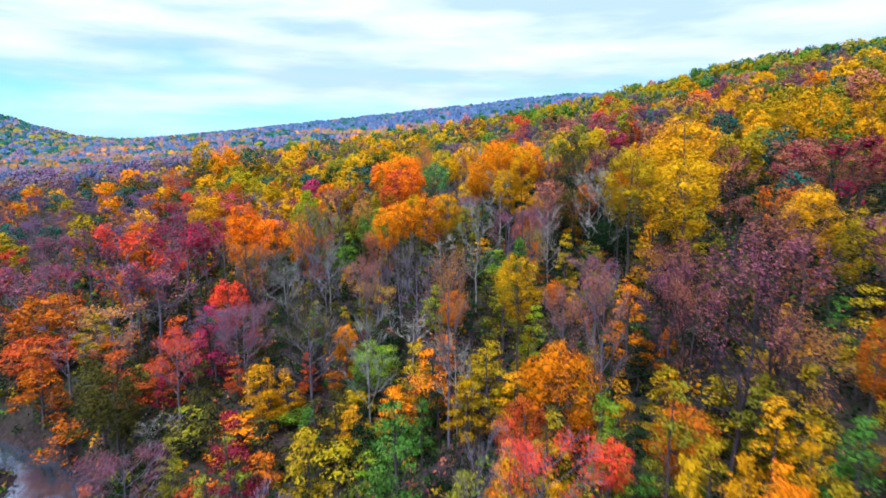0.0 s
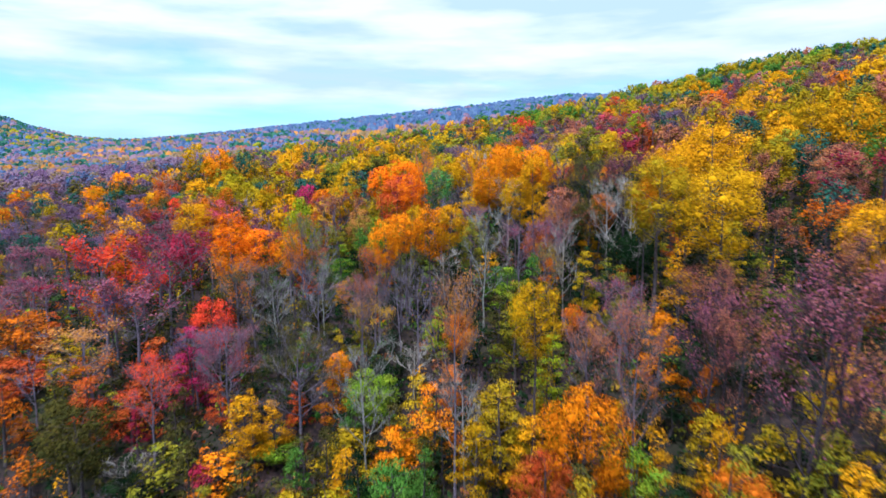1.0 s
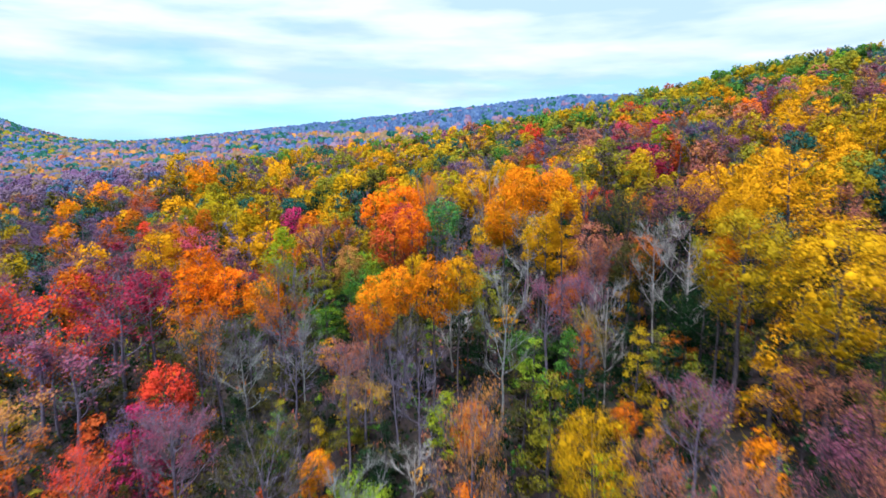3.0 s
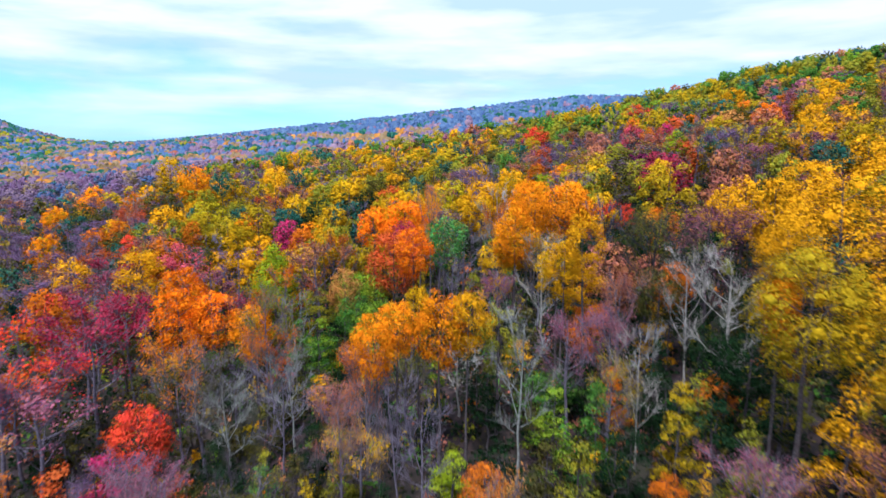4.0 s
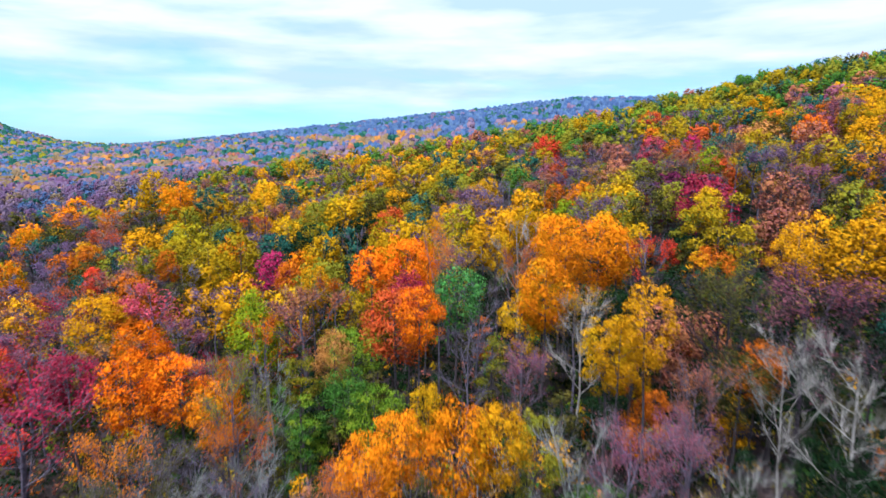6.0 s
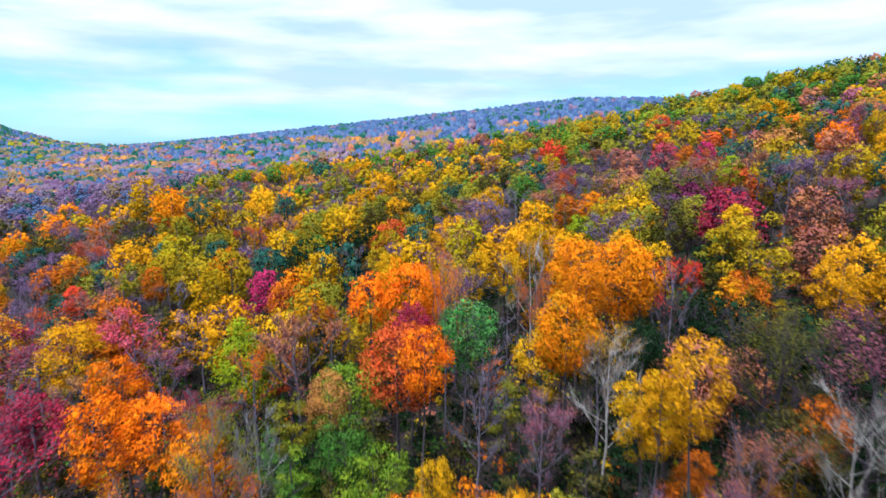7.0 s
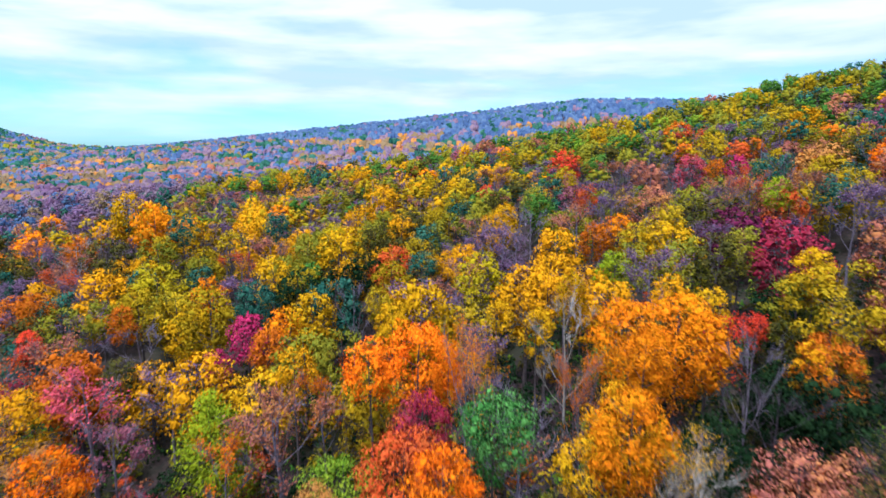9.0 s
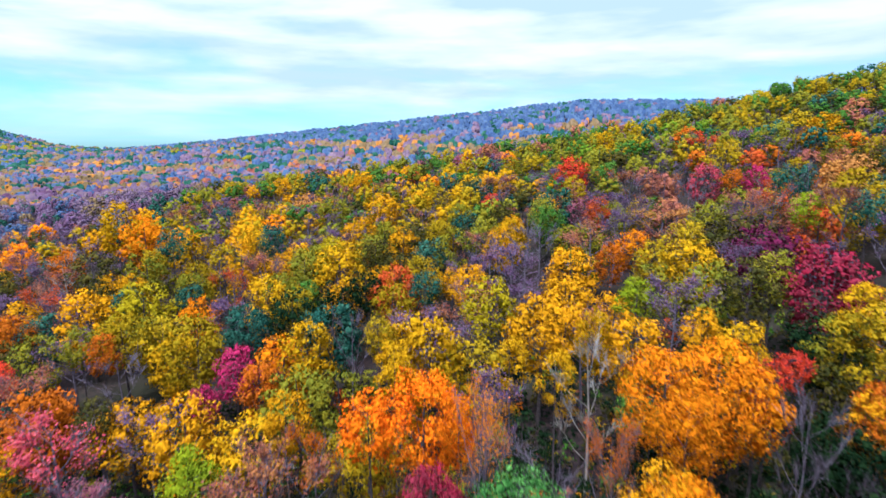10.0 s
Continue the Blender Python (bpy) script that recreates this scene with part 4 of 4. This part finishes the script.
MIX = {
    "left": mixture("sparse plum 5, sparse lilac 4, sparse crimson 3, sparse red 3, maple redrust 3, sparse rosebrown 4, maple rust 3, poplar olivegold 2, poplar darkolive 2, bare grey 2, maple red 1, sparse apricot 1"),
    "middle": mixture("bare mossy 4, bare pale 1, bare grey 2, sparse rosebrown 3, sparse apricot 2, poplar olivegold 4, poplar olive 3, oak limegreen 2, sparse rust 2, sparse olive 2"),
    "front": mixture("poplar olivegold 6, poplar olive 4, poplar gold 3, poplar olivegold 2, poplar amber 2, poplar lemon 2, poplar rust 1, poplar green 2"),
    "bank": mixture("maple rust 2, maple redrust 5, poplar olive 2, sparse crimson 4, poplar amber 1, maple crimson 4, sparse plum 3, poplar darkolive 4, sparse lilac 2"),
    "right": mixture("sparse rosebrown 5, sparse plum 3, poplar olivegold 2, poplar olive 3, bare grey 2, sparse crimson 1, maple gold 2, poplar gold 2, poplar darkolive 3, poplar darkgreen 3, sparse rust 2"),
    # darkest leaf and bark colours, picked to imitate the shade on this part
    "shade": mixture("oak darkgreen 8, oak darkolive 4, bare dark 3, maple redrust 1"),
    "edge": mixture("maple gold 3, maple yellow 2, maple amber 1, maple olivegold 4, maple olive 4, sparse rosebrown 3, maple rosebrown 3, oak teal 3, oak green 3, sparse plum 3"),
    "flank": mixture("maple rosebrown 4, maple plum 2, maple purple 1, oak teal 4, oak darkolive 5, sparse lilac 5, maple redrust 2, maple olive 3, maple olivegold 2, bare grey 2, maple rust 1"),
    "slope": mixture("maple gold 5, maple olivegold 6, maple yellow 4, maple olive 5, sparse rosebrown 3, sparse lilac 6, oak teal 3, oak darkolive 3, oak green 2, maple amber 2, bare grey 2, sparse redrust 1"),
    "valley": mixture("sparse lilac 8, sparse rosebrown 4, maple gold 3, maple amber 2, oak darkolive 2, oak teal 3, maple olivegold 3, bare grey 2, maple rust 2"),
    "upper": mixture("maple olive 7, oak green 5, oak darkolive 5, oak teal 3, maple olivegold 6, maple gold 2, sparse lilac 4, maple rosebrown 3, maple plum 2, maple redrust 1"),
    "crest": mixture("oak teal 3, oak green 6, maple olive 9, oak darkolive 2, maple olivegold 5, maple limegreen 2, maple rosebrown 1"),
    # far mixes: distance haze is painted in through the bluish leaf colours
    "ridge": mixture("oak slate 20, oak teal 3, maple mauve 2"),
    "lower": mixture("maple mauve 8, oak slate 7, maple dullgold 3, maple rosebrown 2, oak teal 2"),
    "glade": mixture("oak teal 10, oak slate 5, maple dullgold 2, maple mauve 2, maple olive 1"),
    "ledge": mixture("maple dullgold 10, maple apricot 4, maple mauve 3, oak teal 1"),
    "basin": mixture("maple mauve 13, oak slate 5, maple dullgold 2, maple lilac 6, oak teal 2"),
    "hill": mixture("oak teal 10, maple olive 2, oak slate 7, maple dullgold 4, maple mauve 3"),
}


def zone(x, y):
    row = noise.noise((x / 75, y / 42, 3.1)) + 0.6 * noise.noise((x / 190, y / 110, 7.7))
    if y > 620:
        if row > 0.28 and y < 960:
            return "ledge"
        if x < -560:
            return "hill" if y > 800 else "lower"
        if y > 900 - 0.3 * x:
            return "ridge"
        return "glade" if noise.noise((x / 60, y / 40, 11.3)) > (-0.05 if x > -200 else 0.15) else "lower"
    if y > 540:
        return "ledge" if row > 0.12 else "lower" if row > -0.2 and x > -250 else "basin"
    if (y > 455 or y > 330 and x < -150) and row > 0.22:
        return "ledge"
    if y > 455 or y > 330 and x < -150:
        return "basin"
    if x < -45 - 0.6 * max(0, y - 160) and y > 150 or x < -200:
        return "valley"
    if y > 310 and x > 25:
        return "crest"
    if x > 60 and 150 < y < 285:
        return "edge" if x > 0.75 * (y - 80) else "flank"
    if y > 230:
        return "upper" if x > 25 + 0.1 * (y - 230) or y > 360 else "slope"
    if x < -36 and 100 < y < 158:
        return "left"
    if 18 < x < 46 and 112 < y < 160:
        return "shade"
    if x >= 46 and (y < 150 or x > 0.75 * (y - 80)):
        return "edge"
    if x > 42 and y > 150:
        return "flank"
    if y > 138:
        return "slope"
    if y < 84 and x < -14:
        return "bank"
    if y < 60 + 0.5 * max(0, 14 - x) and y < 80 or x > 10 and y < 70:
        return "front"
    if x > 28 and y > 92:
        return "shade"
    return "left" if x < -26 else ("middle" if x < 14 else "right")


def draw(rng, name):
    kinds, cum = MIX[name]
    return kinds[int(np.searchsorted(cum, rng.random()))]


def in_view(x, y, margin=14):
    return abs(x + 0.05 * y) < 0.83 * max(y, 0) + margin


def scatter(rng, x0, x1, y0, y1, gap, tries, taken):
    """Points no nearer to one another, or to the trees that stand, than about gap."""
    cell = gap
    grid = {}
    front = {}
    for x, y, w in taken:
        for k in range(int((y - 12) // 6), int((y + 3) // 6) + 1):
            front.setdefault(k, []).append((x, y, 0.38 * w))
    for x, y, w in taken:
        grid.setdefault((int(x // cell), int(y // cell)), []).append((x, y, max(0.6 * gap, 0.4 * w + 0.3 * gap)))
    out = []
    for x, y in zip(rng.uniform(x0, x1, tries), rng.uniform(y0, y1, tries)):
        if not in_view(x, y):
            continue
        i, j = int(x // cell), int(y // cell)
        if any((x - a) ** 2 + (y - b) ** 2 < d * d for p in (-1, 0, 1) for q in (-1, 0, 1) for a, b, d in grid.get((i + p, j + q), ())):
            continue
        if any(abs(x - a) < d and b - 11 < y < b + 2 for a, b, d in front.get(int(y // 6), ())):
            continue
        grid.setdefault((i, j), []).append((x, y, gap))
        out.append((x, y))
    return out


grow = np.random.default_rng(5)
NEAR_END = 250.0
for x, y in scatter(grow, -210, 200, 34, NEAR_END, 7.4, 9000, planted):
    if float(ground_z(x, y)) < 1.0 or x < -40 and y < 86:
        continue
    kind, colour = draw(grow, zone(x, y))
    if y > 138:
        plant(kind, x, y, grow.uniform(14.0, 18.5), grow.uniform(7.0, 10.5), colour)
    else:
        plant(kind, x, y, grow.uniform(12.0, 16.5), grow.uniform(6.0, 8.5), colour)


# low trees and saplings under the tall ones, many near black to stand for shade
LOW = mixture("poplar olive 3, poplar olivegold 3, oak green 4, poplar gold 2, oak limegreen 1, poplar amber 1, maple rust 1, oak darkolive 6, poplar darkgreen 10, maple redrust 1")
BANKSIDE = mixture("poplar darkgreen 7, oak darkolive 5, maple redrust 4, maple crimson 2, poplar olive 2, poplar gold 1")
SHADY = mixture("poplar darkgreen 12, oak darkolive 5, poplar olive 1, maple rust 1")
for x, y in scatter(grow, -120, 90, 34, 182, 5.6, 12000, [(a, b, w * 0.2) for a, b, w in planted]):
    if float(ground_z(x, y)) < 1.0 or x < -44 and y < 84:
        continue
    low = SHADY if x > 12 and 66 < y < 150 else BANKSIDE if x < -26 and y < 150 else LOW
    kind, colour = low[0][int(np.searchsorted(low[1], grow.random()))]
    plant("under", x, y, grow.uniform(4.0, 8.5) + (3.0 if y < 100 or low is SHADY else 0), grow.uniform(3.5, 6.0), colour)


# dense evergreen undergrowth added in the hollows, its near-black green painted as shade
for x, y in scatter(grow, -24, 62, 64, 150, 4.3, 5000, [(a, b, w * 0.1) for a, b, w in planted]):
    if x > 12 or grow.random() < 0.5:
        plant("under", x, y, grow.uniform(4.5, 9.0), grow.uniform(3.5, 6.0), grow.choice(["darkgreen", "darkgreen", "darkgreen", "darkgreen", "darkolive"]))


def woods(name, label, spots, low, high, wide_low, wide_high):
    """Far woodland in one mesh: every tree a copy of a coarse shape with its own turn, size and colour."""
    order = list(LEAVES) + list(BARK)
    V, N, Fq, Ft, Mq, Mt, count = [], [], [], [], [], [], 0
    for x, y in spots:
        kind, colour = draw(grow, zone(x, y))
        shapes = SHAPES[kind, int(grow.integers(VARIANTS[kind])), 0]
        a, w, h = grow.uniform(0, 6.28), grow.uniform(wide_low, wide_high) / WIDE, grow.uniform(low, high) / TALL
        turn = np.array([[math.cos(a) * w, -math.sin(a) * w, 0], [math.sin(a) * w, math.cos(a) * w, 0], [0, 0, h]])
        bark = colour if kind == "bare" else ("grey" if kind == "sparse" else "bark")
        for s, mat in zip(shapes, (bark, bark, colour)):
            if not s.v:
                continue
            v = np.concatenate(s.v) @ turn.T + [x, y, float(ground_z(x, y))]
            V.append(v)
            N.append(np.concatenate(s.n) @ turn.T)
            for face in s.f:
                (Fq if len(face) == 4 else Ft).append([k + count for k in face])
                (Mq if len(face) == 4 else Mt).append(order.index(mat))
            count += len(v)
    me = bpy.data.meshes.new(name)
    me.from_pydata(np.concatenate(V).tolist(), [], Fq + Ft, False)
    N = np.concatenate(N)
    me.normals_split_custom_set_from_vertices((N / (np.linalg.norm(N, axis=1)[:, None] + 1e-9)).tolist())
    for key in LEAVES:
        me.materials.append(LEAVES[key])
    for key in BARK:
        me.materials.append(BARK[key])
    me.polygons.foreach_set("material_index", np.array(Mq + Mt, dtype=np.int32))
    tagged(new(name, me), label, "woodland", kind="stuff")


FAR = [p for p in planted if p[1] > NEAR_END - 15]
woods("hillside_woods", "mixed autumn woodland in olive, yellow and rust on the hillside", scatter(grow, -420, 330, NEAR_END, 470, 8.4, 20000, FAR), 13, 20, 7.5, 11.0)


def far_crowns(name, label, spots, low, high, wide_low, wide_high):
    """Distant woodland: each tree an uneven domed crown of two or three lobes with ragged leaf sprays."""
    keys = list(LEAVES)
    sides, rings, lobes = 5, 3, 3
    n = len(spots) * lobes
    w = np.repeat(grow.uniform(wide_low, wide_high, len(spots)), lobes)
    P = np.repeat(np.array(spots), lobes, 0) + grow.normal(0, 0.26, (n, 2)) * w[:, None]
    z = ground_z(P[:, 0], P[:, 1])
    h = np.repeat(grow.uniform(low, high, len(spots)), lobes) * grow.uniform(0.82, 1.0, n)
    w = w * grow.uniform(0.5, 0.78, n)
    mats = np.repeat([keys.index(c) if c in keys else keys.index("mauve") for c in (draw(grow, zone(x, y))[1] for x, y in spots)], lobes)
    spin = grow.uniform(0, 6.28, n)[:, None, None] + np.arange(sides)[None, None] * 2 * np.pi / sides + np.arange(rings)[None, :, None] * 0.45
    reach = np.array([0.98, 1.0, 0.64])[None, :, None] * w[:, None, None] / 2 * grow.uniform(0.72, 1.22, (n, rings, sides))
    level = z[:, None, None] + h[:, None, None] * (np.array([0.36, 0.76, 0.95])[None, :, None] + grow.normal(0, 0.045, (n, rings, sides)))
    ring = np.stack([P[:, 0, None, None] + np.cos(spin) * reach, P[:, 1, None, None] + np.sin(spin) * reach, level], -1).reshape(n, -1, 3)
    tip = np.stack([P[:, 0] + grow.normal(0, 0.5, n), P[:, 1] + grow.normal(0, 0.5, n), z + h], -1)[:, None]
    verts = np.concatenate([ring, tip], 1)
    one = []
    for r in range(rings - 1):
        for k in range(sides):
            a, b2, c, d = r * sides + k, r * sides + (k + 1) % sides, (r + 1) * sides + (k + 1) % sides, (r + 1) * sides + k
            one += [(a, b2, c), (a, c, d)]
    one += [((rings - 1) * sides + k, (rings - 1) * sides + (k + 1) % sides, rings * sides) for k in range(sides)]
    one = np.array(one)
    faces = (one[None] + (np.arange(n) * (rings * sides + 1))[:, None, None]).reshape(-1, 3)
    # sprays of leaves that break up the outlines
    tufts = 2
    d = grow.normal(size=(n, tufts, 3))
    d[..., 2] = np.abs(d[..., 2]) * 0.8
    d /= np.linalg.norm(d, axis=-1)[..., None]
    at = np.stack([P[:, 0], P[:, 1], z + h * 0.6], -1)[:, None] + d * np.stack([w / 2, w / 2, h * 0.4], -1)[:, None] * grow.uniform(0.9, 1.12, (n, tufts, 1))
    spray = at[:, :, None] + grow.normal(0, 0.5, (n, tufts, 3, 3))
    extra = np.arange(n * tufts * 3).reshape(-1, 3) + verts.shape[0] * verts.shape[1]
    facing = verts - np.stack([P[:, 0], P[:, 1], z + h * 0.45], -1)[:, None]
    facing = facing / np.linalg.norm(facing, axis=-1)[..., None] * 0.8 + [0, 0, 0.4]
    facing = np.concatenate([facing.reshape(-1, 3), np.repeat((d + [0, 0, 0.3]).reshape(-1, 3), 3, 0)])
    me = bpy.data.meshes.new(name)
    me.from_pydata(np.concatenate([verts.reshape(-1, 3), spray.reshape(-1, 3)]).tolist(), [], np.concatenate([faces, extra]).tolist(), False)
    me.normals_split_custom_set_from_vertices((facing / np.linalg.norm(facing, axis=1)[:, None]).tolist())
    for key in keys:
        me.materials.append(LEAVES[key])
    me.polygons.foreach_set("material_index", np.concatenate([np.repeat(mats, len(one)), np.repeat(mats, tufts)]).astype(np.int32))
    tagged(new(name, me), label, "woodland", kind="stuff")


far_crowns("valley_woods", "purple and gold woodland on the valley floor, haze painted into its leaf colours", scatter(grow, -820, 300, 470, 720, 7.6, 36000, []), 12, 17, 8, 13)
far_crowns("ridge_woods", "distant dull green and rust woodland covering the far ridge, tinted blue for haze", scatter(grow, -1250, 760, 720, 1180, 9.0, 90000, []), 12, 17, 9, 15)


def undergrowth():
    """Shrubs and saplings of the forest floor, in one mesh."""
    keys = ["olive", "limegreen", "green", "gold", "rust", "darkgreen", "darkolive", "rosebrown", "olivegold"]
    s, mats = Shape(), []
    for x, y in scatter(grow, -110, 110, 36, 185, 1.8, 34000, []):
        z = float(ground_z(x, y))
        if z < 0.1:
            continue
        w, h, k = grow.uniform(1.4, 3.4), grow.uniform(0.8, 4.0), int(grow.integers(18, 40))
        d = grow.normal(size=(k, 3))
        d /= np.linalg.norm(d, axis=1)[:, None]
        d[:, 2] = np.abs(d[:, 2])
        s.leaves(grow, np.array([x, y, z]) + d * [w / 2, w / 2, h] * grow.uniform(0.5, 1, (k, 1)), d + grow.normal(0, 0.6, (k, 3)), np.full(k, 0.42))
        # weighted to the darkest greens so that the floor reads as shaded
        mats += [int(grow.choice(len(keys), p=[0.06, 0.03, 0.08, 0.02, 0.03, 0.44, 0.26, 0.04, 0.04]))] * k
    # fallen leaves and dead fern on the ground, mostly in the shade-dark greens
    count = 16000
    lx, ly = grow.uniform(-85, 80, count), grow.uniform(40, 150, count)
    at = np.stack([lx, ly, ground_z(lx, ly) + grow.uniform(0.05, 0.5, count)], -1)[np.abs(lx + 0.05 * ly) < 0.83 * ly + 14]
    at = at[at[:, 2] > 0.6]
    s.leaves(grow, at, grow.normal(0, 0.45, at.shape) + [0, 0, 1.0], np.full(len(at), 0.36))
    mats += grow.choice([5, 5, 6, 6, 6, 7], len(at)).tolist()
    me = s.mesh("undergrowth")
    me.materials.clear()
    for key in keys:
        me.materials.append(LEAVES[key])
    me.polygons.foreach_set("material_index", np.array(mats, dtype=np.int32))
    tagged(new("undergrowth", me), "low mixed shrubs and saplings on the forest floor, mostly darkened for shade", "undergrowth", kind="stuff")


undergrowth()
